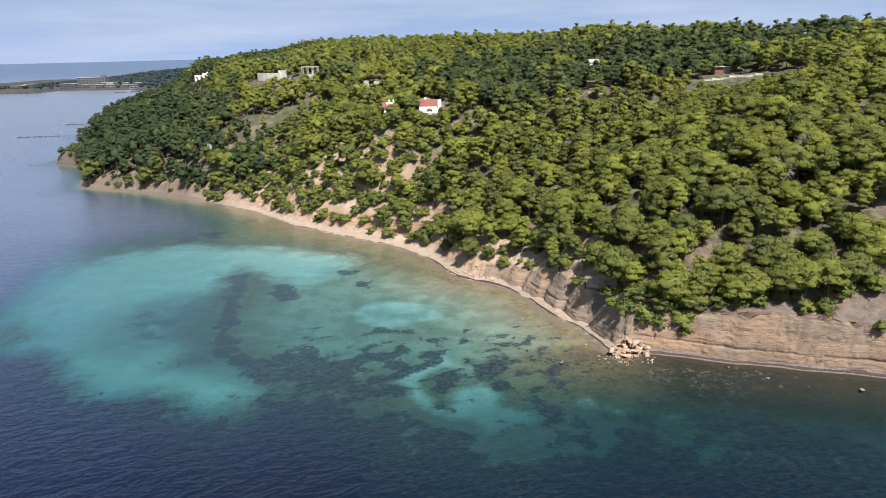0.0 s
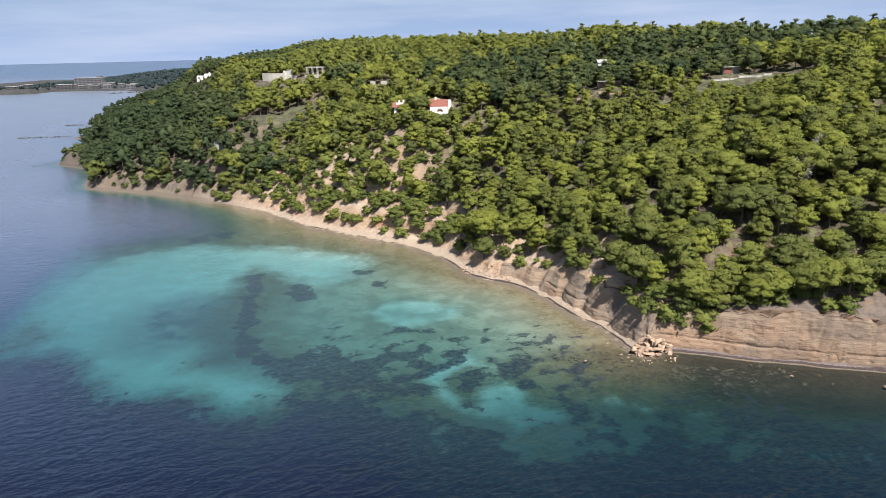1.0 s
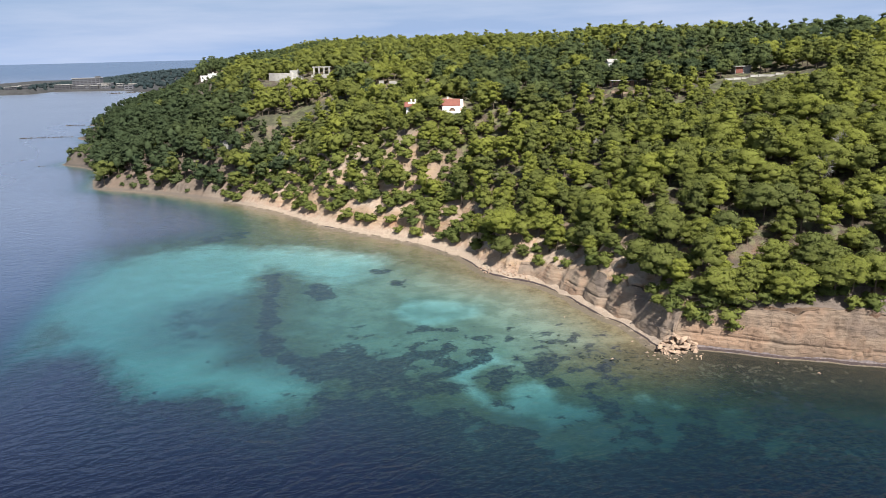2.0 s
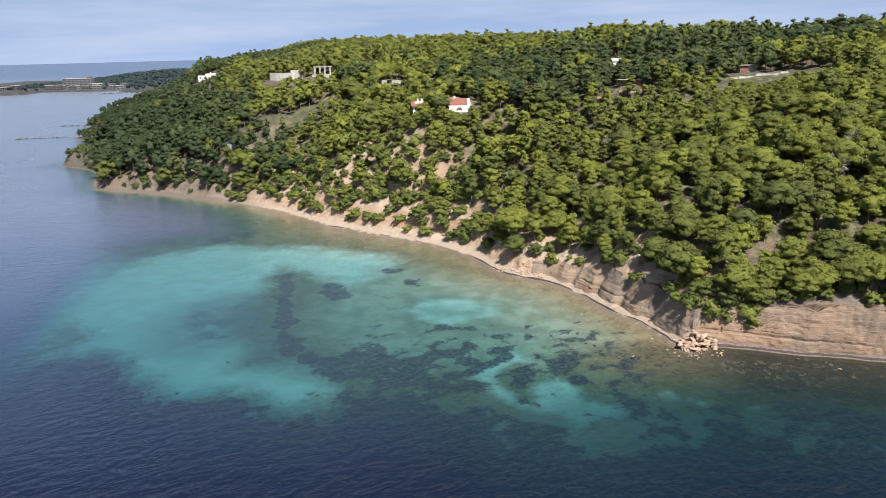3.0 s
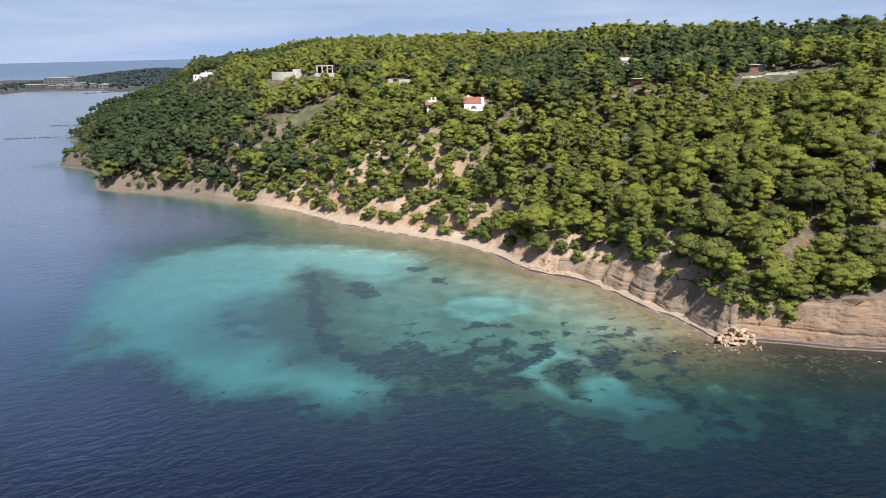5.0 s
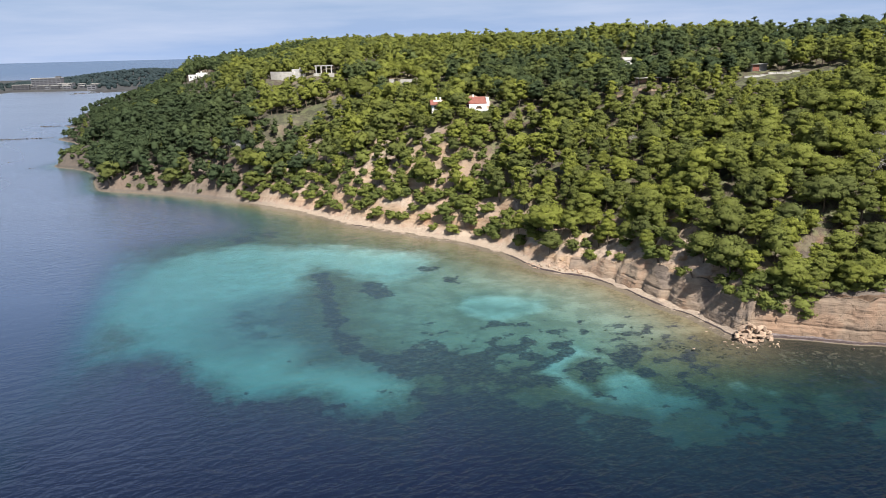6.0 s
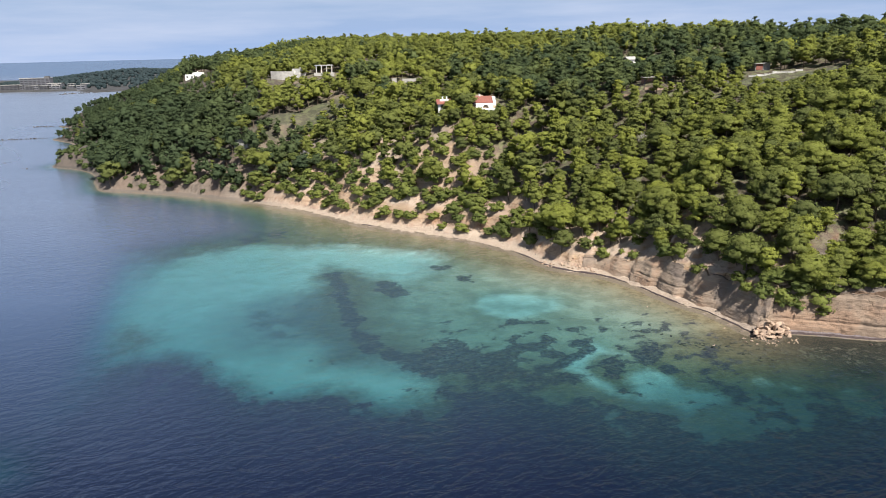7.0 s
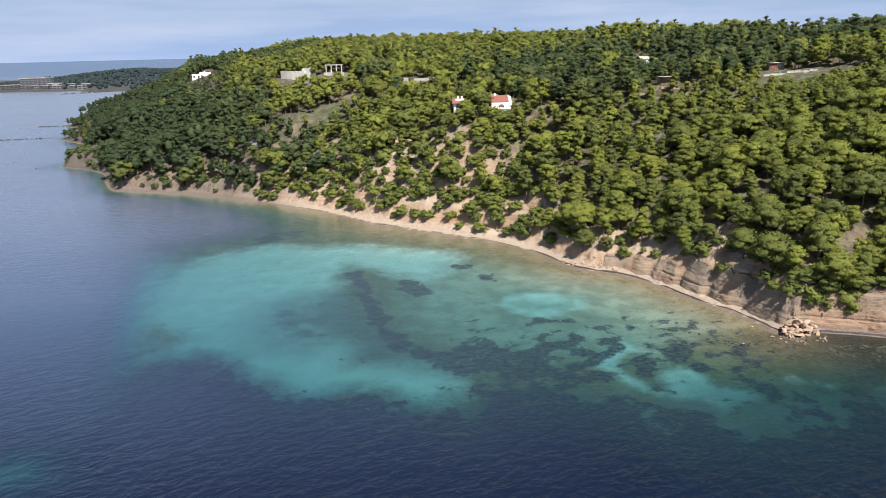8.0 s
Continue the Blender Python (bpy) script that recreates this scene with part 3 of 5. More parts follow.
WEED_SPOTS_EAST = [[(-3.3, 127.2), (-0.5, 129), (3.1, 127), (4.1, 123.5), (2.5, 121), (0.3, 119.8), (-0.8, 116.3), (-2.4, 115.7), (-3.3, 118.9), (-3.5, 122.4)],
      [(-2.4, 114.9), (-1.1, 116.1), (0.1, 115.3), (-0.5, 113.2), (-2, 112.5)],
      [(-5.6, 137.9), (-1, 139.8), (1.7, 138.2), (-0.1, 134.6), (-3.8, 133.5), (-6.6, 134.5)],
      [(-11.4, 135.5), (-7.1, 132), (-9.3, 127.3), (-10.3, 124.2), (-9, 121.8), (-7.9, 117.3), (-9.9, 116.8), (-11.3, 120.9), (-12, 124.9), (-12.6, 130)],
      [(4.8, 130.9), (9.5, 132.8), (13.3, 130.4), (12.6, 125.9), (8.3, 122.7), (4.9, 122.3), (4.3, 125.6)],
      [(32.4, 110.2), (33.9, 108), (30.7, 105), (28.1, 107.1)],
      [(-14.5, 111.6), (-3.9, 109.2), (1.5, 106.5), (5.3, 101.6), (1.7, 99), (-6, 102.1), (-14.1, 105.8)],
      [(27.8, 99.8), (38.2, 98.1), (38, 92), (31, 91), (26.2, 94)],
      [(46.1, 105.7), (55.4, 107), (49.6, 97.8), (44.2, 99.8)],
      [(18.4, 114.2), (21.5, 113.7), (20.6, 109.6), (16.8, 102.9), (14.6, 104.9), (16.9, 110.4)]]
WEEDS = WEED_BEDS + WEED_SPOTS + WEED_SPOTS_EAST
FLATS = [[(-45, 190), (-30, 200), (-5, 180), (10, 165), (20, 140), (2, 126), (-30, 130), (-45, 150)]]
THIN = [[(-81, 172), (-74, 177), (-63, 177), (-56, 156), (-50, 145), (-46, 136), (-41, 129), (-49, 131), (-56, 135), (-62, 143), (-68, 142), (-74, 144), (-80, 152), (-82, 163)]]
MEADOW_X = [-400, -135, -118, -101, -91, -85, -80, -72, -68, -60, -50, -43, -37, -32, -18, -11, -8, 0, 5, 15, 34, 59, 200]
MEADOW_Y = [420, 270, 190, 138, 141, 141, 133, 123, 119, 120, 116, 113, 109, 118, 115, 110, 103, 100, 96, 97, 98, 92, 60]


def outline_field(x, y, pts, soft):
    """1 inside an outline, 0 outside, with a soft rim."""
    best, inside = np.full(x.shape, 1e9), np.zeros(x.shape, bool)
    for (ax, ay), (bx, by) in zip(pts, pts[1:] + pts[:1]):
        dx, dy = bx - ax, by - ay
        u = np.clip(((x - ax) * dx + (y - ay) * dy) / (dx * dx + dy * dy), 0, 1)
        best = np.minimum(best, np.hypot(x - ax - u * dx, y - ay - u * dy))
        if dy:
            inside ^= ((ay > y) != (by > y)) & (x < dx * (y - ay) / dy + ax)
    return np.clip(0.5 + np.where(inside, best, -best) / soft, 0, 1)


def bed_fields(x, y):
    """Way to the shore, and how much sand and seagrass covers the seabed."""
    sd, _ = shore_distance(x, y)
    wx, wy = x + 5 * fbm(x, y, 9, 5, 71), y + 7 * fbm(x, y, 9, 5, 75)
    sand, weed, thin, flat = (np.zeros(x.shape) for _ in range(4))
    near = (np.abs(x + 50) < 130) & (y > 60) & (y < 270)
    if near.any():
        a, b = wx[near], wy[near]
        e, g = x[near] + 2 * fbm(x[near], y[near], 5, 4, 71), y[near] + 2.5 * fbm(x[near], y[near], 5, 4, 75)
        sand[near] = np.max([(outline_field(a, b, p, 18.0) if i == 0 else outline_field(e, g, p, 4.0)) * full for i, (p, full) in enumerate(zip(SANDS, (1.0, 0.55, 0.62, 0.6, 0.55, 0.5, 0.26, 0.9)))], 0)
        sand[near] = np.maximum(sand[near], 0.7 * outline_field(a, b, SAND_FLAT, 45.0) * np.clip((-85 - a) / 15, 0, 1))
        c, d = x[near] + 2 * fbm(x[near], y[near], 4, 5, 72), y[near] + 2.6 * fbm(x[near], y[near], 4, 5, 76)
        weed[near] = 0.8 * np.max([outline_field(c, d, p, 4.0) for p in WEEDS], 0)
        flat[near] = np.max([outline_field(a, b, p, 14.0) for p in FLATS], 0)
        thin[near] = np.maximum(np.max([outline_field(a, b, p, 14.0) for p in THIN], 0), 0.8 * np.clip((118 - b) / 14, 0, 1))
    edge = np.interp(wx, MEADOW_X, MEADOW_Y)
    meadow = np.clip((wx + 100) / 18, 0, 1) * np.clip((edge - wy) / 9.0 + 0.5, 0, 1) * (1 - sand) * np.clip(-sd / 25 - 0.6, 0, 1)
    patchy = np.clip(0.5 + 3.0 * (fbm(x, y, 10, 4, 121) - 0.12), 0, 1) * np.clip((-sd - 14) / 12, 0, 1) * (1 - sand) * np.clip((150 - y) / 15, 0, 1)
    # tufts of seagrass scattered over the shallows, and a dark stony bottom below the cliff
    tufty = 0.43 * np.clip((x + 48) / 14, 0, 1) * np.clip((34 - x) / 12, 0, 1) * np.clip((y - 96) / 10, 0, 1) * np.clip((158 - y) / 16, 0, 1)
    stony = (0.44 + 0.35 * np.clip((x - 40) / 12, 0, 1)) * np.clip((x - 8) / 25, 0, 1) * np.clip((123 - y) / 8, 0, 1) * (1 - sand)
    weed = np.maximum.reduce([weed, stony, tufty * (1 - 0.9 * sand), meadow, 0.8 * patchy])
    return sd, sand, weed, thin, flat


def water_depth(x, y):
    sd, sand, weed, _, _ = bed_fields(x, y)
    off = np.maximum(-sd, 0)
    d = np.interp(off, [0, 6, 16, 30, 48, 80, 120, 200, 600], [0.0, 0.42, 1.3, 2.6, 3.6, 4.5, 6.5, 14, 30])
    edge = np.interp(x, MEADOW_X, MEADOW_Y)
    d = d + np.clip((edge + 4 - y) / 40, 0, 1) * np.interp(x, [-40, 30], [9.0, 3.5]) * np.clip((x + 175) / 75, 0, 1) + (0.4 + 1.1 * np.clip((x + 45) / 15, 0, 1)) * sand * np.clip(off / 25, 0, 1)
    # it falls off fast below the cliff and round the headland
    d = d + np.clip((x + 12) / 40, 0, 1) * np.clip((off - 8) / 16, 0, 1) * np.clip((128 - y) / 20, 0, 1) * 2.4
    d = d + np.clip((-104 - x) / 90, 0, 1) ** 1.1 * np.clip(off / 30, 0, 1) * 24
    d = d + np.clip((-68 - x) / 40, 0, 1) * np.clip((y - 224) / 25, 0, 1) * np.clip((off - 4) / 25, 0, 1) * 8
    d = d * (1 - 0.72 * outline_field(x, y, SANDS[-1], 14.0))
    return np.where((x < -400) | (x > 290) | (y > 740) | (y < 40), 150.0, d)


GX = ramp((-420, -240, 4.0), (-240, -110, 2.0), (-110, -15, 1.3), (-15, 12, 0.6), (12, 82, 0.32), (82, 112, 0.8), (112, 300, 4.0))
GY = ramp((30, 114, 2.0), (114, 184, 0.32), (184, 200, 0.7), (200, 330, 1.3), (330, 450, 2.5), (450, 760, 5.0))
X, Y = np.meshgrid(GX, GY)
Z = height(X, Y)
SD, ALONG = shore_distance(X, Y)


BARE_SPOTS = [(34.5, 159.5, 3.2, 5.0, 0), (32.5, 151, 2.4, 3.0, 0), (-54, 266, 6, 8, 0), (-104, 315, 3.5, 3, 0), (-5.0, 264.5, 5.0, 7.0, 0), (-19.5, 268, 4.6, 5.0, 0), (-24, 246, 2.0, 4, 20), (-141, 411, 4, 6, 0), (-124, 325, 3, 5, 20), (-102, 306, 2.5, 4, 20)]
GRASS_SPOTS = [(101, 249, 25, 14, -6), (50, 248.5, 10, 2.6, 0), (-96, 393, 13, 16, 0), (-27, 335, 16, 16, 0), (-73, 391, 12, 24, 0), (61, 294, 5, 8, 0), (-78, 341, 25, 7, 8),
               (-132, 362, 9, 5, 0), (-174, 530, 12, 18, 0)]


def clearing(x, y, spots=BARE_SPOTS + GRASS_SPOTS):
    """1 where no trees stand: the eroded bluff, clearings, terraces and the road."""
    c = np.zeros(np.shape(x))
    for b in spots:
        c = np.maximum(c, np.minimum(1, 2.5 * blob(x, y, *b)))
    return c


def wooded(x, y, sd):
    """How much of the ground lies under trees and litter."""
    w = np.clip((sd - 10) / 10, 0, 1) * np.clip(0.92 + 0.4 * np.clip((x - 2) / 10, 0, 1) + 1.5 * fbm(x, y, 13, 3, 81), 0, 1)
    bluff = np.clip((x + 105) / 15, 0, 1) * np.clip((4 - x) / 10, 0, 1) * np.clip((36 - sd) / 16, 0, 1)
    return w * (1 - 0.85 * bluff) * (1 - clearing(x, y, BARE_SPOTS)), bluff


WOOD, BLUFF = wooded(X, Y, SD)
# ledges: push the cliff's skin in and out by height, so that beds stand proud
VX, VY = X.copy(), Y.copy()
gx, gy = np.gradient(Z, GX, axis=1), np.gradient(Z, GY, axis=0)
steep = np.clip((np.hypot(gx, gy) - 0.8) / 0.7, 0, 1) * np.clip((Z - 0.6) / 0.8, 0, 1)
ledge = 1.3 * fbm(Z + 0.6 * fbm(X, Y, 12, 2, 92), (X - Y) * 0.02, 1.5, 3, 91) + 2.4 * fbm(X * 0.8 - Y, Z * 0.9 + X * 0.3, 3.0, 4, 95) + 1.1 * fbm(X + Y * 0.3, Z * 1.3, 1.1, 2, 99)
ledge += 2.2 * np.abs(fbm(X * 0.9 + Y * 0.5, Z * 0.7 - Y * 0.2, 4.0, 4, 105)) - 0.5
ledge -= 0.6 * np.exp(-((Z - 3.0 - 0.01 * X) / 0.25) ** 2)
VX -= steep * ledge * -0.45
VY -= steep * ledge * 0.9
cells = grid_faces(len(GX), len(GY))
verts = np.stack([VX, VY, Z], -1).reshape(-1, 3)
zmax = Z.ravel()[cells].max(1)


def take(cells_in, verts_in, attrs):
    used = np.unique(cells_in)
    back = np.full(len(verts_in), -1)
    back[used] = np.arange(len(used))
    return verts_in[used], back[cells_in], {k: v.ravel()[used] for k, v in attrs.items()}


TURF = np.minimum(1, 3 * np.max([blob(X, Y, *b) for b in ((-78, 340, 30, 12, 8), (101, 246, 27, 13, -6), (-132, 362, 11, 7, 0))], 0)) * np.clip(0.8 + 2.0 * fbm(X, Y, 7, 3, 83), 0, 1)
# the grey mask holds the painted cloud shade of headland and western beach
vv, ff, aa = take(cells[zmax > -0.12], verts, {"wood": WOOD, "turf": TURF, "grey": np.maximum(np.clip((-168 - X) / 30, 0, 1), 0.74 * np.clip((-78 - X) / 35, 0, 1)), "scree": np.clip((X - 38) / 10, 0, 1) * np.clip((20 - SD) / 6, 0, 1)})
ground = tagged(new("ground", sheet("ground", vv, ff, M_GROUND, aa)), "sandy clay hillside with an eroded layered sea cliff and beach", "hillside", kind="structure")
_, SAND, WEED, THINNED, FLAT = bed_fields(X, Y)
vv, ff, aa = take(cells[zmax <= -0.12], verts, {"sand": np.maximum(SAND, np.clip((-95 - X) / 20, 0, 1) * np.clip((-SD - 55) / 30, 0, 1)), "weed": WEED * (1 - np.clip((X - 34) / 20, 0, 1) * np.clip((SD + 26) / 12, 0, 1)), "thin": THINNED, "flat": FLAT, "reef": (1 - SAND) * np.clip((X - 10) / 34, 0, 1) * np.clip((SD + 34) / 18, 0, 1) * np.clip((138 - Y) / 6, 0, 1)})
seabed = tagged(new("seabed", sheet("seabed", vv, ff, M_BED, aa)), "pale sandy seabed with dark seagrass beds under clear water", "seabed", kind="structure")

def cliff_face():
    """The bare face from the eastern shore round the corner: beds of uneven thickness that stand proud or are worn back."""
    s0, s1 = at_shore(104, 111), at_shore(8, 180)
    g = np.arange(s0, s1, 0.3)
    cx, cy = np.interp(g, SEG_S, LINE[:, 0]), np.interp(g, SEG_S, LINE[:, 1])
    box = np.ones(15) / 15
    tx, ty = (np.convolve(np.pad(np.gradient(v), 7, "edge"), box, "valid") for v in (cx, cy))
    ln = np.hypot(tx, ty)
    nx, ny = ty / ln, -tx / ln
    side = np.where(shore_distance(cx + nx * 0.5, cy + ny * 0.5)[0] > 0, 1.0, -1.0)
    nx, ny = nx * side, ny * side
    off = np.arange(-1.0, 13.0, 0.1)
    prof = np.maximum.accumulate(height(cx[:, None] + nx[:, None] * off, cy[:, None] + ny[:, None] * off), 1)
    rise = np.gradient(prof, off, axis=1)
    foot = np.array([off[np.argmax(p > 1.0)] for p in prof])
    top_i = np.array([np.argmax((p > 3.0) & (r < 1.0)) if ((p > 3.0) & (r < 1.0)).any() else len(off) - 1 for p, r in zip(prof, rise)])
    top, ztop = off[top_i], prof[np.arange(len(g)), top_i]
    five = np.ones(5) / 5
    foot, top, ztop = (np.convolve(np.pad(v, 2, "edge"), five, "valid") for v in (foot, top, ztop))
    # notches where scree runs over the edge
    notch = np.clip(1.8 * fbm(g, g * 0, 10, 3, 227) - 0.12, 0, 1) + 0.5 * np.clip(fbm(g, g * 0, 2.6, 2, 229), 0, 1)
    ztop = np.maximum(ztop - 5.0 * notch, 2.5)
    top = top - 0.35 * (top - foot) * np.clip(notch * 2, 0, 1)
    levels = np.concatenate([np.arange(-0.06, 1.0, 0.022), [0.985, 1.0, 1.01]])
    rows = []
    for i, v in enumerate(levels):
        z = 0.5 + (ztop - 0.5) * min(v, 1.0)
        tilt = z + 0.012 * cx + 0.5 * fbm(g, g * 0, 22, 2, 205)
        # each bed has its own reach; joints and worn hollows break it
        reach = 0.27 * fbm(tilt * 1.0, g * 0.05, 0.9, 3, 211) + 1.5 * fbm(g, tilt * 0.4, 6.0, 4, 213) + 0.5 * fbm(g, tilt * 1.6, 1.1, 3, 217)
        reach = reach + 1.1 * np.maximum(0, np.abs(fbm(g, tilt * 0.16, 8.0, 3, 219)) * 2 - 0.12)
        joint = 1 - np.minimum(1, np.abs(fbm(g + 0.25 * z, z * 0.25, 3.2, 3, 233)) * 9)
        reach = reach - 0.55 * joint * np.clip(0.4 + 3 * fbm(g, z * 0.5, 7, 2, 237), 0, 1)
        reach = reach - 0.35 * np.exp(-((tilt - 3.3) / 0.22) ** 2) * (fbm(g, g * 0, 14, 2, 223) > -0.15)
        back = foot + (top - foot) * np.clip(v, 0, 1) ** 1.25
        o = back - 0.42 - 0.75 * reach
        if i >= len(levels) - 2:
            o, z = top + (0.5 if i == len(levels) - 1 else -0.1), ztop - (0.55 if i == len(levels) - 1 else -0.02)
        x, y = cx + nx * o, cy + ny * o
        rows.append(np.stack([x, y, z], -1))
    return sheet("cliff_face", np.stack(rows).reshape(-1, 3), grid_faces(len(g), len(levels)), M_CLIFF)


cliff = tagged(new("cliff_face", cliff_face()), "bare sandstone sea cliff in level cream and rust beds", "cliff", kind="structure")

SX = ramp((-4900, -1700, 400), (-1700, -420, 80), (-420, 300, 4), (300, 1500, 100), (1500, 4900, 400))
SY = ramp((-4900, -300, 400), (-300, 20, 40), (20, 460, 4), (460, 900, 40), (900, 1800, 100), (1800, 4900, 300))
WX, WY = np.meshgrid(SX, SY)
R = np.hypot(WX, WY)
# the far sea lies on the line to the true horizon
WZ = np.where(R < 4800, 38.5 * np.clip((R - 2200) / 2600, 0, 1) ** 2, 59.4 - R * 0.00436)
# westward and northward paleness of the body, standing in for mirrored sky
sea = tagged(new("sea", sheet("sea", np.stack([WX, WY, WZ], -1).reshape(-1, 3), grid_faces(len(SX), len(SY)), M_WATER, {"depth": water_depth(WX, WY), "sky_milk": np.clip((25 - WX) / 60, 0, 1) * np.interp(WY, [85, 180], [0.06, 1.0]), "open": np.clip((-shore_distance(WX, WY)[0] - 8) / 50, 0, 1)})),
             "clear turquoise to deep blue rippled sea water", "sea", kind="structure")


# ---- trees ----
ICO = bmesh.new()
bmesh.ops.create_icosphere(ICO, subdivisions=1, radius=1)
ICO_V = np.array([v.co[:] for v in ICO.verts])
ICO_F = np.array([[v.index for v in f.verts] for f in ICO.faces])
ICO.free()
OCT_V = np.array([(1, 0, 0), (0, 1, 0), (-1, 0, 0), (0, -1, 0), (0, 0, 1), (0, 0, -1)], float)
OCT_F = np.array([(0, 1, 4), (1, 2, 4), (2, 3, 4), (3, 0, 4), (1, 0, 5), (2, 1, 5), (3, 2, 5), (0, 3, 5)])


def tufts(rng, centres, radii, per, leaf, flat, mid):
    """Loose needle tufts over foliage pads: triangles, and the way that each pad's skin faces there."""
    tris, faces = [], []
    for c, r in zip(centres, radii):
        n = max(6, int(per * rng.uniform(0.8, 1.2)))
        d = rng.normal(size=(n, 3))
        d[:, 2] = np.where(d[:, 2] < -0.25, -d[:, 2], d[:, 2])
        d /= np.linalg.norm(d, axis=1)[:, None]
        # a pad is wavy: two or three lobes round its rim, and a slight droop
        ang = np.arctan2(d[:, 1], d[:, 0])
        lobe = 1 + 0.22 * np.sin(ang * 3 + rng.uniform(0, 6.3)) + 0.12 * np.sin(ang * 5 + rng.uniform(0, 6.3))
        p = c + d * r * np.stack([lobe, lobe, np.full(n, flat)], 1) * rng.uniform(0.78, 1.12, (n, 1))
        skin = d * np.array([1, 1, 1 / flat])
        skin /= np.linalg.norm(skin, axis=1)[:, None]
        out = p - mid
        out /= np.linalg.norm(out, axis=1)[:, None]
        skin = skin * 0.62 + out * 0.55 if leaf < 0.27 else skin * 0.42 + out * 0.75
        skin /= np.linalg.norm(skin, axis=1)[:, None]
        nrm = skin + rng.normal(size=(n, 3)) * 0.55
        nrm /= np.linalg.norm(nrm, axis=1)[:, None]
        # each tuft is long and narrow and reaches outwards
        a = out * np.array([1, 1, 0.25]) + rng.normal(size=(n, 3)) * 0.5
        a -= nrm * (a * nrm).sum(1)[:, None]
        a /= np.linalg.norm(a, axis=1)[:, None]
        b = np.cross(nrm, a)
        size = leaf * rng.uniform(0.55, 1.4, (n, 1))
        tris.append(np.stack([p + a * size * 1.25, p - a * size * 0.6 + b * size * 0.55, p - a * size * 0.6 - b * size * 0.55], 1))
        faces.append(np.repeat(skin * 0.8 + nrm * 0.2, 3, 0))
        # the dense middle of the pad
        cv, cf = (ICO_V, ICO_F) if leaf < 0.27 else (OCT_V, OCT_F)
        lump = cv * rng.uniform(0.66, 0.86, (len(cv), 1)) * (1.0 if leaf < 0.27 else 1.2)
        tris.append((c + lump * r * np.array([0.95, 0.95, flat]))[cf])
        up = cv * np.array([1, 1, 1 / flat])
        away = c - mid
        up = up / np.linalg.norm(up, axis=1)[:, None] * (0.6 if leaf < 0.27 else 0.42) + away / (np.linalg.norm(away) + 0.01) * (0.55 if leaf < 0.27 else 0.75)
        faces.append((up / np.linalg.norm(up, axis=1)[:, None])[cf].reshape(-1, 3))
    return np.concatenate(tris), np.concatenate(faces)


def crown_mesh(seed, wide, tall, base, pads, per, leaf, conic=0.0):
    """Verts, triangles and skin directions of a crown: flat pads of needles in tiers round a small dark core. base: height of its underside."""
    rng = np.random.default_rng(seed)
    cs, rs = [], []
    lean = rng.uniform(-0.25, 0.25, 2) * wide
    for i in range(pads):
        h = ((i + 0.5) / pads) ** 0.8
        reach = wide * (1 - conic * h) * np.sqrt(max(0.03, 1 - (h * (0.97 - 0.15 * conic)) ** 2.6)) * (0.72 + 0.28 * min(1, h * 4))
        ang = i * 2.399963 + rng.uniform(-0.7, 0.7)
        rr = reach * rng.uniform(0.38, 0.86)
        cs.append((rr * math.cos(ang) + lean[0] * h, rr * math.sin(ang) + lean[1] * h, base + tall * (0.05 + 0.87 * h) + rng.uniform(-0.25, 0.25)))
        rs.append(wide * rng.uniform(0.28, 0.52) * (1 - 0.45 * conic * h))
    cs, rs = np.array(cs), np.array(rs)
    mid = np.array([0, 0, base + tall * 0.3])
    v, nr = tufts(rng, cs, rs, per, leaf, 0.56, mid)
    v = v.reshape(-1, 3)
    f = np.arange(len(v)).reshape(-1, 3)
    core = ICO_V * rng.uniform(0.85, 1.1, (len(ICO_V), 1)) * np.array([wide * 0.58 * (1 - 0.35 * conic), wide * 0.58 * (1 - 0.35 * conic), tall * 0.38]) + np.array([0, 0, base + tall * 0.44])
    f = np.concatenate([f, ICO_F + len(v)])
    return np.concatenate([v, core]), f, np.concatenate([nr, ICO_V])


def trunk_mesh(seed, tall, thick, limbs):
    """A tapered, slightly bent trunk with limbs that reach into the crown."""
    rng = np.random.default_rng(seed)
    vs, fs = [], []

    def tube(pts, rads, sides=5):
        start = sum(len(v) for v in vs)
        for (px, py, pz), r in zip(pts, rads):
            a = np.arange(sides) * 2 * np.pi / sides
            vs.append(np.stack([px + r * np.cos(a), py + r * np.sin(a), np.full(sides, pz)], 1))
        for k in range(len(pts) - 1):
            for j in range(sides):
                q = start + k * sides
                fs.append((q + j, q + (j + 1) % sides, q + sides + (j + 1) % sides, q + sides + j))

    bend = rng.uniform(-0.35, 0.35, 2)
    mid = [(bend[0] * math.sin(t * 3) * 0.8, bend[1] * math.sin(t * 3), -0.8 + t * (tall + 0.8)) for t in (0, 0.3, 0.6, 1.0)]
    tube(mid, [thick * 1.25, thick * 0.9, thick * 0.7, thick * 0.25])
    for i in range(limbs):
        z0 = tall * rng.uniform(0.4, 0.85)
        an, ln2 = i * 2.4 + rng.uniform(-0.4, 0.4), tall * rng.uniform(0.2, 0.34)
        tube([(0, 0, z0), (ln2 * 0.5 * math.cos(an), ln2 * 0.5 * math.sin(an), z0 + ln2 * 0.25), (ln2 * math.cos(an), ln2 * math.sin(an), z0 + ln2 * 0.6)], [thick * 0.45, thick * 0.3, thick * 0.12], 4)
    return np.concatenate(vs), np.array(fs)


def part(name, mesh, parent, label=""):
    ob = new(name, mesh)
    ob.parent = parent
    return tagged(ob, label)


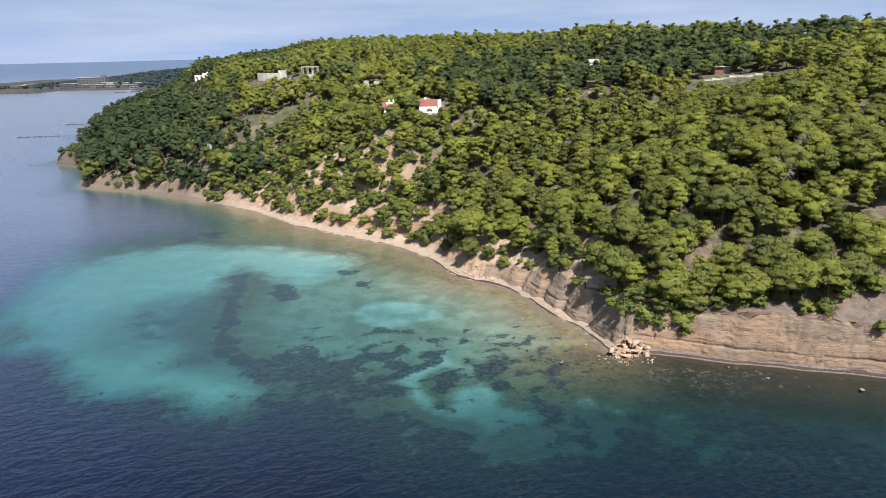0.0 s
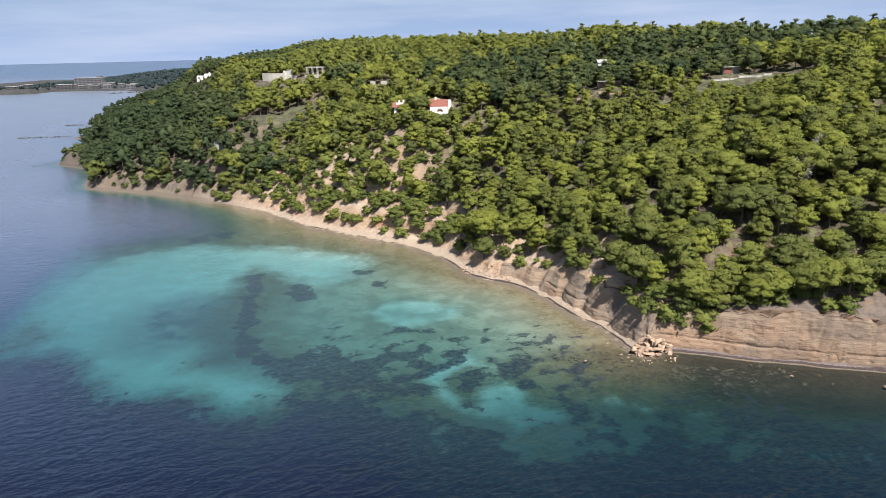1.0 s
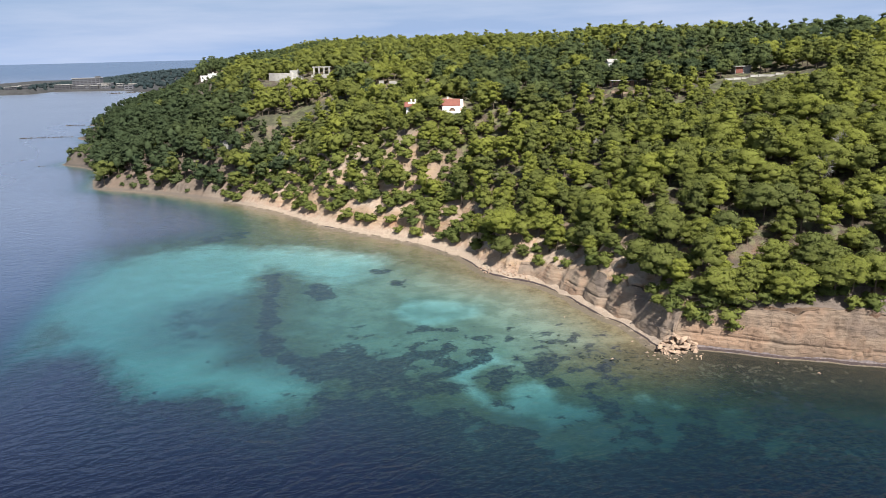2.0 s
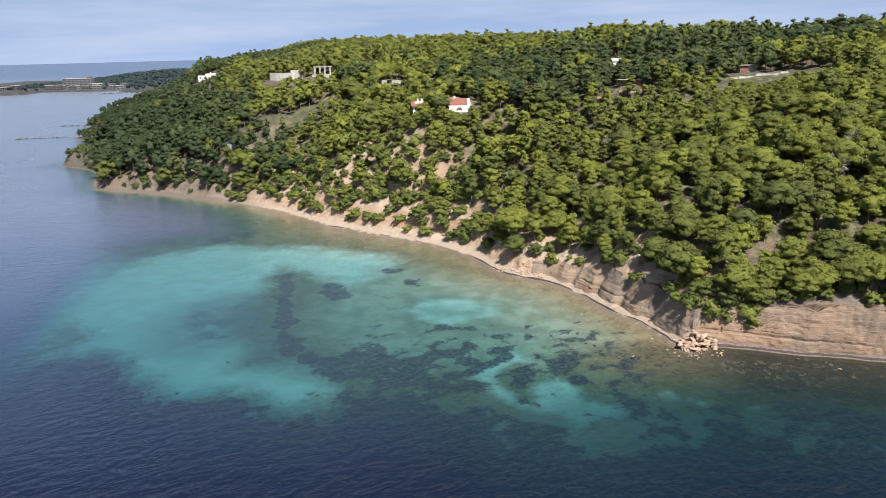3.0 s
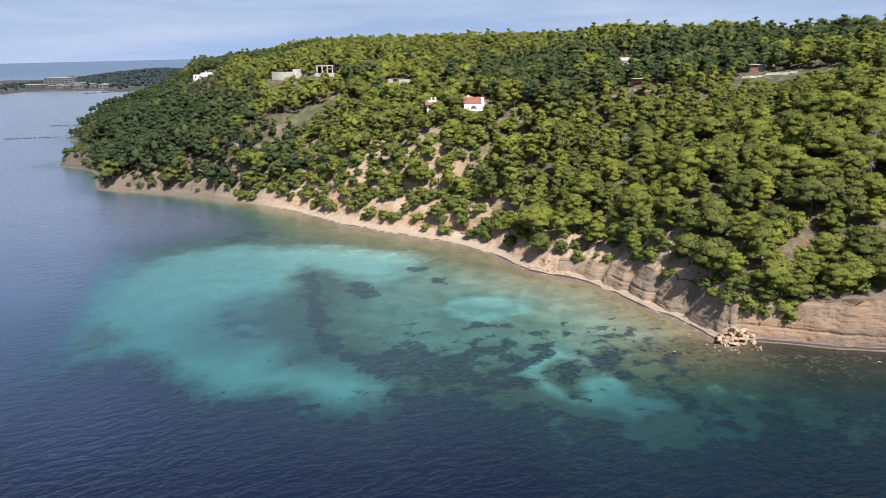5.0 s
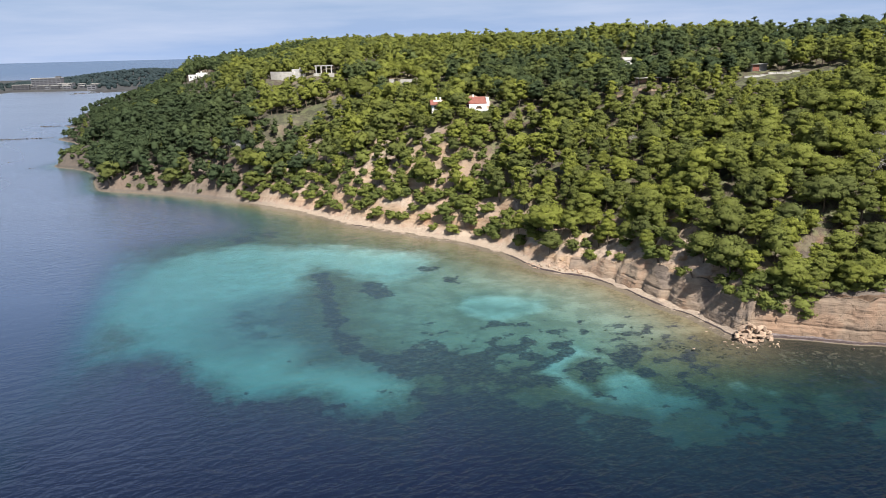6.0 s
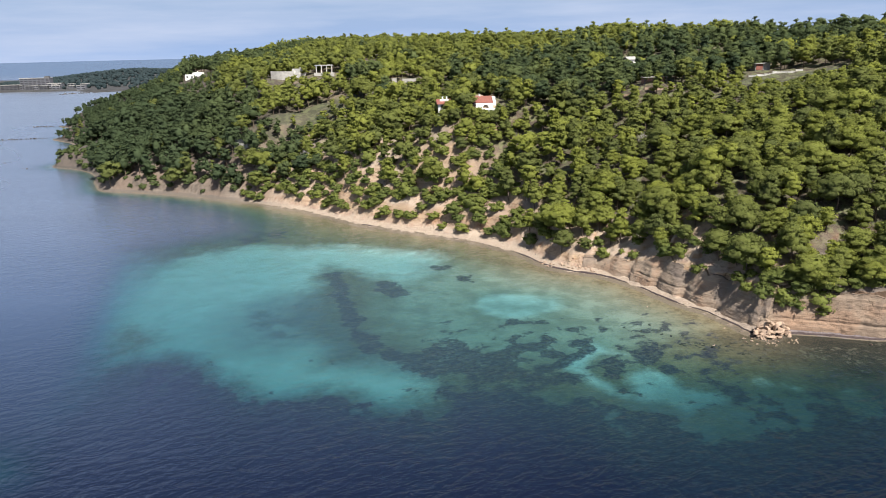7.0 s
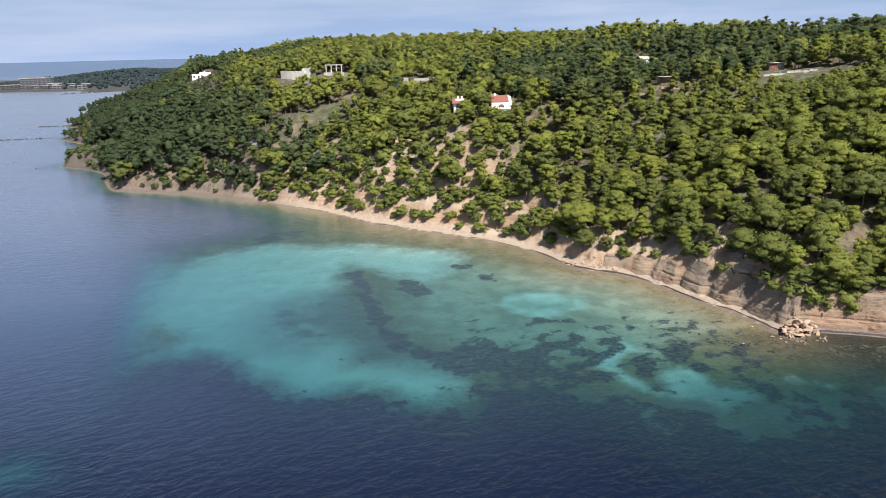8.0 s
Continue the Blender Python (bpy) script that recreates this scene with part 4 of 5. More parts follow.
# crown kinds: half width, height, underside, pads, tufts a pad, tuft size, how conical
NEAR_KINDS = [(3.3, 4.5, 1.8, 17, 104, 0.215, 0.15), (3.0, 5.2, 1.9, 18, 100, 0.215, 0.35), (2.7, 6.0, 1.5, 18, 94, 0.21, 0.55), (3.8, 4.3, 2.3, 20, 100, 0.22, 0.05), (2.7, 4.7, 1.6, 16, 100, 0.215, 0.3)]
MID_KINDS = [(3.2, 4.5, 1.9, 12, 51, 0.305, 0.15), (2.9, 5.2, 1.9, 12, 51, 0.305, 0.35), (2.7, 6.0, 1.6, 13, 47, 0.295, 0.6), (3.7, 4.4, 2.4, 14, 51, 0.315, 0.05), (2.6, 4.8, 1.7, 11, 51, 0.295, 0.3)]
FAR_KINDS = [(3.5, 5.0, 2.6, 9, 30, 0.34, 0.15), (3.1, 5.8, 2.6, 9, 30, 0.34, 0.4), (2.6, 7.0, 2.4, 10, 26, 0.32, 0.6), (4.0, 4.8, 3.0, 10, 30, 0.36, 0.05), (2.9, 5.4, 2.6, 9, 29, 0.33, 0.3)]
LODS = [([crown_mesh(seed + i, *k) for i, k in enumerate(kinds)], [trunk_mesh(seed + 40 + i, k[1] * 0.7 + k[2], 0.16, 0) for i, k in enumerate(kinds)])
        for seed, kinds in ((100, MID_KINDS), (500, FAR_KINDS))]


def scatter(seed, x0, x1, y0, y1, gap, keep):
    """Trees on a shaken lattice, where keep() allows them."""
    rng = np.random.default_rng(seed)
    xs, ys = np.meshgrid(np.arange(x0, x1, gap), np.arange(y0, y1, gap * 0.87))
    xs = xs + (np.arange(xs.shape[0])[:, None] % 2) * gap * 0.5
    xs, ys = xs + rng.uniform(-0.36, 0.36, xs.shape) * gap, ys + rng.uniform(-0.36, 0.36, xs.shape) * gap
    xs, ys = xs.ravel(), ys.ravel()
    sd, _ = shore_distance(xs, ys)
    ok = keep(xs, ys, sd, rng.uniform(size=xs.shape))
    return xs[ok], ys[ok], sd[ok]


def keep_pines(x, y, sd, r):
    w, bluff = wooded(x, y, sd)
    first = np.interp(x, [-240, -185, -100, -60, -5, 2, 20, 32, 45, 56, 66, 110], [2.5, 2.0, 3.0, 11, 10, 4, 7.0, 7, 4.0, 4.5, 6.0, 7])
    ok = (sd > first) & (np.hypot(x - 36, y - 132) > 7.5) & (blob(x, y, -221, 413, 27, 22, 25) == 0) & (r > 0.5 * bluff) & (r > 0.5 * np.clip((x - 50) / 6, 0, 1) * np.clip((17 - sd) / 5, 0, 1)) & (clearing(x, y) < 0.4)
    bare = (fbm(x, y, 12, 2, 151) > 0.30) & (x < 2)
    return ok & ~bare & (np.abs(x + 25) < y * 0.66 + 25) & (sd < 191)


def far_off(x, y):
    return np.hypot(x, y) > 330


px, py, psd = scatter(7, -330, 330, 110, 700, 5.15, lambda x, y, sd, r: keep_pines(x, y, sd, r) & ~far_off(x, y))
qx, qy, qsd = scatter(8, -330, 330, 110, 700, 5.6, lambda x, y, sd, r: keep_pines(x, y, sd, r) & far_off(x, y))
rx, ry, rsd = scatter(9, 55, 125, 195, 240, 4.6, lambda x, y, sd, r: keep_pines(x, y, sd, r) & (blob(x, y, 90, 220, 30, 18) > 0.05))
px, py, psd = np.concatenate([px, qx, rx]), np.concatenate([py, qy, ry]), np.concatenate([psd, qsd, rsd])
SINGLE = [(-12.8, 262.5, 1.00), (-14.6, 266.0, 0.97), (-11.4, 258.5, 0.97), (3.6, 258.0, 0.87), (-24.6, 267.5, 0.87), (1.5, 252.5, 0.78), (-5.0, 251.5, 0.87), (-9.5, 253.0, 0.87), (-7.2, 255.6, 0.92), (-3.6, 255.6, 0.92),
          (0.4, 256.0, 0.92), (-20.6, 262.0, 0.98), (-17.6, 262.6, 0.97), (-16.8, 259.5, 0.87), (-22.5, 260.5, 0.83), (-14.0, 254.5, 0.97), (-12.0, 249.5, 0.97), (-16.0, 249.0, 0.87),
          (56.8, 131.5, 0.9), (59.4, 131.8, 1.0), (66.0, 131.0, 1.1), (69.0, 130.0, 1.15), (73.1, 129.4, 1.2), (48.0, 134.2, 0.75), (48.8, 136.4, 0.9), (51.3, 137.3, 1.0), (80.5, 130.5, 0.8), (45.6, 135.4, 0.8)]
px, py = np.concatenate([px, [a for a, b, c in SINGLE]]), np.concatenate([py, [b for a, b, c in SINGLE]])
psd = shore_distance(px, py)[0]
pz = height(px, py)
order = np.lexsort((px, np.hypot(px - 30, py)))
rng = np.random.default_rng(11)
ptone, psize, pturn = rng.uniform(size=len(px)), np.clip(np.exp(rng.normal(-0.04, 0.24, len(px))), 0.5, 1.5), rng.uniform(0, 6.283, len(px))
pkind = rng.integers(0, 5, len(px))
# cloud shade low on the western slope put into the tone, brighter in the grove above it
cloud_dull = np.clip((-82 - px) / 25, 0, 1) * np.clip((75 - psd) / 25, 0, 1)
ptone = np.where(far_off(px, py), 0.2 + 0.65 * ptone, ptone)
ptone = np.clip(ptone * (1 - 0.75 * cloud_dull) + 0.25 * (blob(px, py, -75, 365, 70, 35, 15) > 0.1), 0.001, 1.0)
# stands of tall dark old pines along the crest, on the headland and here and there on the slope, with cloud shade
# painted in
OLD_SHADED = (blob(px, py, 52, 285, 66, 36, -12) > 0.1) | (blob(px, py, -190, 565, 110, 45, 10) > 0.1) | (blob(px, py, 200, 330, 60, 45, 0) > 0.3)
OLD_SHADED |= (blob(px, py, 105, 302, 75, 34, -8) > rng.uniform(0.0, 0.5, len(px))) | (blob(px, py, 60, 325, 120, 26, -4) > rng.uniform(0.0, 0.7, len(px)))
OLD_SHADED |= (px / py < np.where(py > 470, -0.25, -0.335) + 0.08 * fbm(px, py, 30, 3, 115)) & (py > 350)
OLD_SHADED |= (px / py < np.where(py < 338, -0.24, -0.28)) & (py < 400) & (rng.uniform(size=len(px)) < 0.78)
OLD_SHADED |= (psd < 45) & (rng.uniform(size=len(px)) < np.interp(px, [-190, -150, -105], [0.95, 0.7, 0.0]))
OLD_SHADED &= rng.uniform(size=len(px)) > np.where(px < -110, 0.05, 0.14)
OLD_SHADED |= (fbm(px, py, 26, 3, 111) > 0.24) & (psd > 25) & ((px < 0) | (py > 240))
psize = np.where(OLD_SHADED & (psd > 70), psize * 1.05, psize) * np.where(far_off(px, py), 1.1, 1.0)
psize = np.minimum(np.where(psd < 55, psize * 1.12, psize), np.where(psd > 140, 1.15, 1.36))
pkind = np.where(OLD_SHADED & (psd > 70) & (rng.uniform(size=len(px)) < 0.35), 2, pkind)
young = (blob(px, py, 60, 222, 60, 32, 12) > 0.05) & (rng.uniform(size=len(px)) < 0.6)
pkind = np.where(young, np.where(rng.uniform(size=len(px)) < 0.6, 2, 1), pkind)
low_trees = np.max([blob(px, py, 90, 220, 30, 18), blob(px, py, -78, 327, 34, 13), blob(px, py, -6, 250, 15, 15)], 0) > 0.05
psize = np.where(low_trees, np.minimum(psize, 0.8), psize)
psize = np.where(blob(px, py, 92, 226, 28, 16) > 0.02, np.minimum(psize, 0.6), psize)
psize = np.where(blob(px, py, -160, 482, 15, 56, 17) > 0.05, np.minimum(psize, 0.5), psize)
psize = np.where((px < -125) & (psize > 0.6) & (py < 470), psize * 1.15, psize)
psize = np.where((px < -196) & (py > 480), np.minimum(psize, 0.85), psize)
near = order[:300]
OLD_SHADED[-len(SINGLE):] = False
psize[-len(SINGLE):] = [c for a, b, c in SINGLE]
near = np.concatenate([near[~OLD_SHADED[near]], np.arange(len(px) - len(SINGLE), len(px))])
near = np.unique(near)


def build_pine(i):
    k = NEAR_KINDS[i]
    v, f, nr = crown_mesh(200 + i, *k)
    tv, tf = trunk_mesh(240 + i, k[1] * 0.75 + k[2], 0.17, 5)
    root = new("pine_tree")
    tagged(root, "young pine with a rounded yellow-green crown on the hillside", "tree", "pines on the slope above the cliff")
    part("trunk", sheet("trunk", tv, tf, M_BARK), root)
    part("crown", sheet("crown", v, f, M_PINE, {"tone": np.zeros(len(v))}, True, nr), root)
    return root


def stand(i):
    return Matrix.Translation((px[i], py[i], pz[i] - 0.3)) @ Matrix.Rotation(pturn[i], 4, "Z") @ Matrix.Scale(psize[i], 4)


MASTERS, used = [build_pine(i) for i in range(5)], set()
for i in near:
    k = int(pkind[i])
    if k in used:
        copy_thing(MASTERS[k], Matrix.Translation((px[i], py[i], pz[i] - 0.3)) @ Matrix.Rotation(pturn[i], 4, "Z")).scale = (psize[i],) * 3
    else:
        used.add(k)
        MASTERS[k].matrix_basis = stand(i)


def forest(name, pick, mat, label):
    """Many trees in one: a woodland too dense to count."""
    crowns, trunks = LODS[1 if far_off(px[pick], py[pick]).mean() > 0.5 else 0]
    cv, cf, cn, ct, tv, tf, nc, nt = [], [], [], [], [], [], 0, 0
    for i in pick:
        k = int(pkind[i])
        c, s = math.cos(pturn[i]) * psize[i], math.sin(pturn[i]) * psize[i]
        m = np.array([[c, -s, 0], [s, c, 0], [0, 0, psize[i]]])
        o = np.array([px[i], py[i], pz[i] - 0.3])
        v, f, nr = crowns[k]
        cn.append(nr @ m.T / psize[i])
        cv.append(v @ m.T + o)
        cf.append(f + nc)
        ct.append(np.full(len(v), ptone[i]))
        nc += len(v)
        v, f = trunks[k]
        tv.append(v @ m.T + o)
        tf.append(f + nt)
        nt += len(v)
    root = tagged(new(name), label, "forest", kind="stuff")
    part("crowns", sheet("crowns", np.concatenate(cv), np.concatenate(cf), mat, {"tone": np.concatenate(ct)}, True, np.concatenate(cn)), root)
    part("trunks", sheet("trunks", np.concatenate(tv), np.concatenate(tf), M_BARK), root)
    return root


# ---- bushes on the eroded bluff and along the cliff's edge ----
def keep_bushes(x, y, sd, r):
    _, bluff = wooded(x, y, sd)
    low = (sd > 4.6) & (sd < 46) & (r < 0.9 * bluff)
    rim = (x > 2) & (x < 115) & (sd > np.where(x > 38, 3.0, 5.0)) & (np.hypot(x - 36, y - 132) > 5) & (sd < 13) & (r < np.where((x > 34) & (x < 60), 0.95, np.where(x < 58, 0.55, 0.6)))
    left = (x < -92) & (x > -235) & (sd > 2.4) & (sd < 11) & (r < 0.6)
    return (low | rim | left) & (y < 440)


bx, by, bsd = scatter(19, -235, 115, 112, 440, 3.8, keep_bushes)
bz = height(bx, by)
rng = np.random.default_rng(23)


def build_bush(i):
    wide, tall = ((1.5, 1.7), (1.9, 1.9), (1.2, 1.5), (2.3, 2.4))[i]
    v, f, nr = crown_mesh(300 + i, wide, tall, 0.0, 11, 34, 0.26)
    tv, tf = trunk_mesh(340 + i, tall * 0.7, 0.07, 4)
    root = tagged(new("bush"), "low rounded green bush on bare clay slope", "bush", "bushes on the bluff")
    part("stem", sheet("stem", tv, tf, M_BARK), root)
    part("leaves", sheet("leaves", v, f, M_SCRUB, {"tone": np.zeros(len(v))}, True, nr), root)
    return root


BUSHES = [build_bush(i) for i in range(4)]
BUSH_MESH = [crown_mesh(300 + i, w, t, 0.0, 11, 34, 0.26) for i, (w, t) in enumerate(((1.5, 1.7), (1.9, 1.9), (1.2, 1.5), (2.3, 2.4)))]
nearest = np.argsort(np.hypot(bx + 20, by))
sv, sf, sn_, n0 = [], [], [], 0
for rank, i in enumerate(nearest):
    lush = 38 < bx[i] < 62 and bsd[i] < 13
    size, turn = rng.uniform(0.75, 1.5) * (1.3 if lush else 1.0) * (1.25 if bx[i] < 2 else 1.0), rng.uniform(0, 6.28)
    m, k = Matrix.Translation((bx[i], by[i], bz[i] - 0.15)) @ Matrix.Rotation(turn, 4, "Z"), int(rng.integers(0, 4))
    if rank < 290:
        b = BUSHES[rank] if rank < 4 else copy_thing(BUSHES[k], m)
        b.matrix_basis, b.scale = m, (size,) * 3
    else:
        v, f, nr = BUSH_MESH[k]
        c, sn = math.cos(turn) * size, math.sin(turn) * size
        sn_.append(nr @ np.array([[c, -sn, 0], [sn, c, 0], [0, 0, size]]).T / size)
        sv.append(v @ np.array([[c, -sn, 0], [sn, c, 0], [0, 0, size]]).T + np.array([bx[i], by[i], bz[i] - 0.15]))
        sf.append(f + n0)
        n0 += len(v)
# wide low pines that cling to the cliff's edge and hang over it
HANGING = [(34.6, 140.6, 6.9, 0.9), (36.5, 136.9, 6.9, 1.0), (39.8, 135.3, 5.9, 1.1), (42.6, 134.8, 4.8, 1.0), (43.2, 135.2, 8.0, 1.2), (47.0, 133.2, 5.6, 1.1), (47.8, 132.4, 3.9, 0.9), (41.4, 137.0, 10.0, 1.2),
           (38.6, 137.8, 9.4, 1.1), (46.0, 136.0, 9.6, 1.2), (55.2, 133.8, 9.0, 1.1), (57.8, 133.0, 9.0, 1.15), (60.0, 131.4, 7.2, 0.6), (65.4, 132.6, 10.6, 1.2), (68.6, 132.0, 10.4, 1.3), (71.2, 129.8, 5.6, 0.6), (61.6, 133.4, 10.2, 0.9)]
for i, (x, y, z, size) in enumerate(HANGING):
    b = copy_thing(BUSHES[3 if i % 3 else 1], Matrix.Translation((x, y, z)) @ Matrix.Rotation(1.7 * i, 4, "Z"))
    b.scale = (size * 1.25, size * 1.15, size * 1.1)
    b.name = "overhanging_pine"
    tagged(b, "low spreading pine clinging to the cliff edge", "tree", "pines along the cliff edge")
if sv:
    sv = np.concatenate(sv)
    # far scrub in the dark green that carries the cloud shade
    tagged(new("scrub", sheet("scrub", sv, np.concatenate(sf), M_OLD_SHADED, {"tone": np.zeros(len(sv))}, True, np.concatenate(sn_))), "low green scrub along the foot of the far slope", "scrub", kind="stuff")

rest = np.setdiff1d(np.arange(len(px)), near)
FAR = far_off(px[rest], py[rest])
forest("pine_forest", rest[~OLD_SHADED[rest] & ~FAR], M_PINE, "dense yellow-green pine wood covering the hillside")
forest("pine_forest", rest[~OLD_SHADED[rest] & FAR], M_PINE, "yellow-green pine wood rising to the crest")
forest("old_pine_forest", rest[OLD_SHADED[rest] & ~FAR], M_OLD_SHADED, "dark green mature pine stands, and pines darkened by painted cloud shade")
forest("old_pine_forest", rest[OLD_SHADED[rest] & FAR], M_OLD_SHADED, "dark green mature pine wood on crest and headland, with painted cloud shade")


# ---- buildings and walls on the hill ----
def boxes(*specs):
    """Boxes as (x0, x1, y0, y1, z0, z1), in one mesh, edges slightly broken."""
    bm = bmesh.new()
    for x0, x1, y0, y1, z0, z1 in specs:
        r = bmesh.ops.create_cube(bm, size=1, matrix=Matrix.Translation(((x0 + x1) / 2, (y0 + y1) / 2, (z0 + z1) / 2)) @ Matrix.Diagonal((x1 - x0, y1 - y0, z1 - z0, 1)))
        edges = list({e for v in r["verts"] for e in v.link_edges})
        bmesh.ops.bevel(bm, geom=edges, offset=min(0.04, 0.2 * min(x1 - x0, y1 - y0, z1 - z0)), segments=1, affect="EDGES")
    return bm


def prism(x0, x1, y0, y1, z0, z1, thick=0.22):
    """A gabled roof with its ridge along x, with eaves and thickness."""
    bm = bmesh.new()
    ym = (y0 + y1) / 2
    ring = [(y0, z0), (ym, z1), (y1, z0), (y1, z0 - thick), (ym, z1 - thick), (y0, z0 - thick)]
    a, b = [bm.verts.new((x0, y, z)) for y, z in ring], [bm.verts.new((x1, y, z)) for y, z in ring]
    for i in range(6):
        j = (i + 1) % 6
        bm.faces.new((a[i], a[j], b[j], b[i]))
    for r in (a, b):
        bm.faces.new((r[0], r[1], r[4], r[5]))
        bm.faces.new((r[1], r[2], r[3], r[4]))
    bmesh.ops.recalc_face_normals(bm, faces=bm.faces)
    return bm


def solid(name, bm, mat, parent=None, label=""):
    me = bpy.data.meshes.new(name)
    bm.to_mesh(me)
    bm.free()
    me.materials.append(mat)
    ob = new(name, me)
    if parent is not None:
        ob.parent = parent
    return tagged(ob, label)


def ground_at(x, y):
    return float(height(np.array([float(x)]), np.array([float(y)]))[0])


def arch_wall(x0, x1, y, z0, z1, cx, r, spring, thick=0.4):
    """A wall with a round-headed opening."""
    bm = bmesh.new()
    n = 10
    curve = [(cx - r, z0)] + [(cx - r * math.cos(math.pi * i / n), spring + r * math.sin(math.pi * i / n)) for i in range(n + 1)] + [(cx + r, z0)]
    top = [(x0, z0)] + [(x0 + (x1 - x0) * i / n, z1) for i in range(n + 1)] + [(x1, z0)]
    sheets = []
    for yy in (y, y + thick):
        sheets.append(([bm.verts.new((x, yy, z)) for x, z in curve], [bm.verts.new((x, yy, z)) for x, z in top]))
    for c, t in sheets:
        for i in range(len(c) - 1):
            bm.faces.new((c[i], c[i + 1], t[i + 1], t[i]))
    for k in (0, 1):
        a, b = sheets[0][k], sheets[1][k]
        for i in range(len(a) - 1):
            bm.faces.new((a[i], a[i + 1], b[i + 1], b[i]))
    bmesh.ops.recalc_face_normals(bm, faces=bm.faces)
    return bm


def window(parent, x, y, z, w, h):
    """A recessed dark pane in a white frame, facing the sea."""
    f = solid("window", boxes((x - w / 2 - 0.08, x - w / 2, y - 0.06, y + 0.1, z, z + h), (x + w / 2, x + w / 2 + 0.08, y - 0.06, y + 0.1, z, z + h), (x - w / 2 - 0.08, x + w / 2 + 0.08, y - 0.08, y + 0.1, z - 0.08, z), (x - w / 2 - 0.08, x + w / 2 + 0.08, y - 0.06, y + 0.1, z + h, z + h + 0.08)), M_WHITE, parent)
    solid("pane", boxes((x - w / 2, x + w / 2, y - 0.02, y + 0.04, z, z + h)), M_DARK, f)


def villa():
    root = tagged(new("villa"), "white villa with red tiled roofs and an arched porch among pines", "house")
    g = 31.0
    solid("wall", boxes((-9.3, -1.7, 264.2, 270.5, g, 40.2)), M_WHITE, root)
    solid("roof", prism(-9.9, -2.3, 263.2, 271.5, 40.3, 42.4), M_ROOF, root, "red tiled gable roof")
    solid("gable", boxes((-2.3, -1.2, 263.6, 271.0, g, 41.0), (-2.3, -1.2, 265.0, 269.6, 41.0, 42.1)), M_WHITE, root, "white rounded gable end")
    solid("chimney", boxes((-7.1, -6.5, 267.2, 267.8, 41.4, 43.0), (-7.2, -6.4, 267.1, 267.9, 43.0, 43.15)), M_WHITE, root)
    solid("porch", arch_wall(-8.9, -2.6, 261.6, 37.9, 40.1, -5.3, 1.15, 38.4), M_WHITE, root, "white porch wall with a round arch")
    solid("porch_shade", boxes((-9.0, -2.5, 262.2, 264.0, 40.0, 40.25)), M_ROOF, root)
    solid("terrace", boxes((-9.4, -2.2, 258.6, 264.0, g, 37.9)), M_WHITE, root, "white terrace wall")
    solid("parapet", boxes((-9.4, -2.2, 258.4, 258.62, 37.9, 38.5), (-2.3, 1.2, 259.6, 259.8, 36.4, 37.6)), M_WHITE, root)
    solid("annexe_roof", boxes((-2.1, 2.4, 259.8, 264.5, 36.3, 36.6)), M_GREY, root, "flat grey roof")
    solid("annexe", boxes((-2.0, 2.2, 260.0, 264.3, g, 36.3)), M_WHITE, root)
    window(root, -7.8, 258.5, 35.9, 0.8, 1.2)
    window(root, -7.6, 264.1, 38.4, 1.0, 1.3)
    solid("wing", boxes((-22.3, -15.0, 267.0, 272.5, g, 40.0)), M_WHITE, root)
    solid("wing_roof", prism(-22.9, -14.6, 266.2, 273.2, 40.0, 41.5), M_ROOF, root, "low red tiled roof")
    solid("roof_block", boxes((-21.6, -18.2, 268.0, 271.4, 39.8, 41.4)), M_WHITE, root)
    for x in (-20.4, -18.9):
        solid("chimney", boxes((x - 0.25, x + 0.25, 269.6, 270.1, 41.4, 42.2), (x - 0.35, x + 0.35, 269.5, 270.2, 42.2, 42.35)), M_WHITE, root)
    for x in (-21.0, -19.0, -17.0):
        window(root, x, 266.9, 38.2, 0.9, 1.2)


def curved_wall():
    """A tall grey retaining wall that bends, with a pale stepped end."""
    root = tagged(new("retaining_wall"), "tall curved grey concrete retaining wall below the crest", "wall")
    bm = bmesh.new()
    rings = []
    for i in range(13):
        t = i / 12
        x, y = -102.5 + 12.5 * t, 402 - 2.2 * math.sin(math.pi * t)
        rings.append([bm.verts.new((x, y + d, z)) for d, z in ((0, 43.0), (0, 50.0 - 0.3 * t), (0.5, 50.0 - 0.3 * t), (0.5, 43.0))])
    for a, b in zip(rings, rings[1:]):
        for k in range(4):
            bm.faces.new((a[k], b[k], b[(k + 1) % 4], a[(k + 1) % 4]))
    bm.faces.new(rings[0])
    bm.faces.new(rings[-1])
    bmesh.ops.recalc_face_normals(bm, faces=bm.faces)
    solid("wall", bm, M_GREY, root)
    solid("coping", boxes((-91.0, -87.0, 402.4, 404.5, 46, 51.0), (-87.0, -84.0, 403.4, 405.5, 46, 51.8)), M_PARAPET, root, "pale stepped end")


def pergola():
    root = tagged(new("pergola"), "white timber pergola on a terrace by the wood", "pergola")
    base = 46.0
    for x in (-78.2, -75.4, -72.6, -69.8):
        for y in (404.5, 408.0):
            solid("post", boxes((x - 0.16, x + 0.16, y - 0.16, y + 0.16, base, 52.2)), M_PARAPET, root)
    for y in (404.5, 408.0):
        solid("beam", boxes((-79.0, -69.0, y - 0.12, y + 0.12, 52.2, 52.6)), M_PARAPET, root)
    for i in range(8):
        x = -78.4 + i * 1.25
        solid("slat", boxes((x - 0.09, x + 0.09, 403.8, 408.7, 52.6, 52.8)), M_PARAPET, root)
    solid("terrace", boxes((-79.5, -68.5, 403.5, 409, 44.0, 48.4)), M_GREY, root, "pale terrace base")


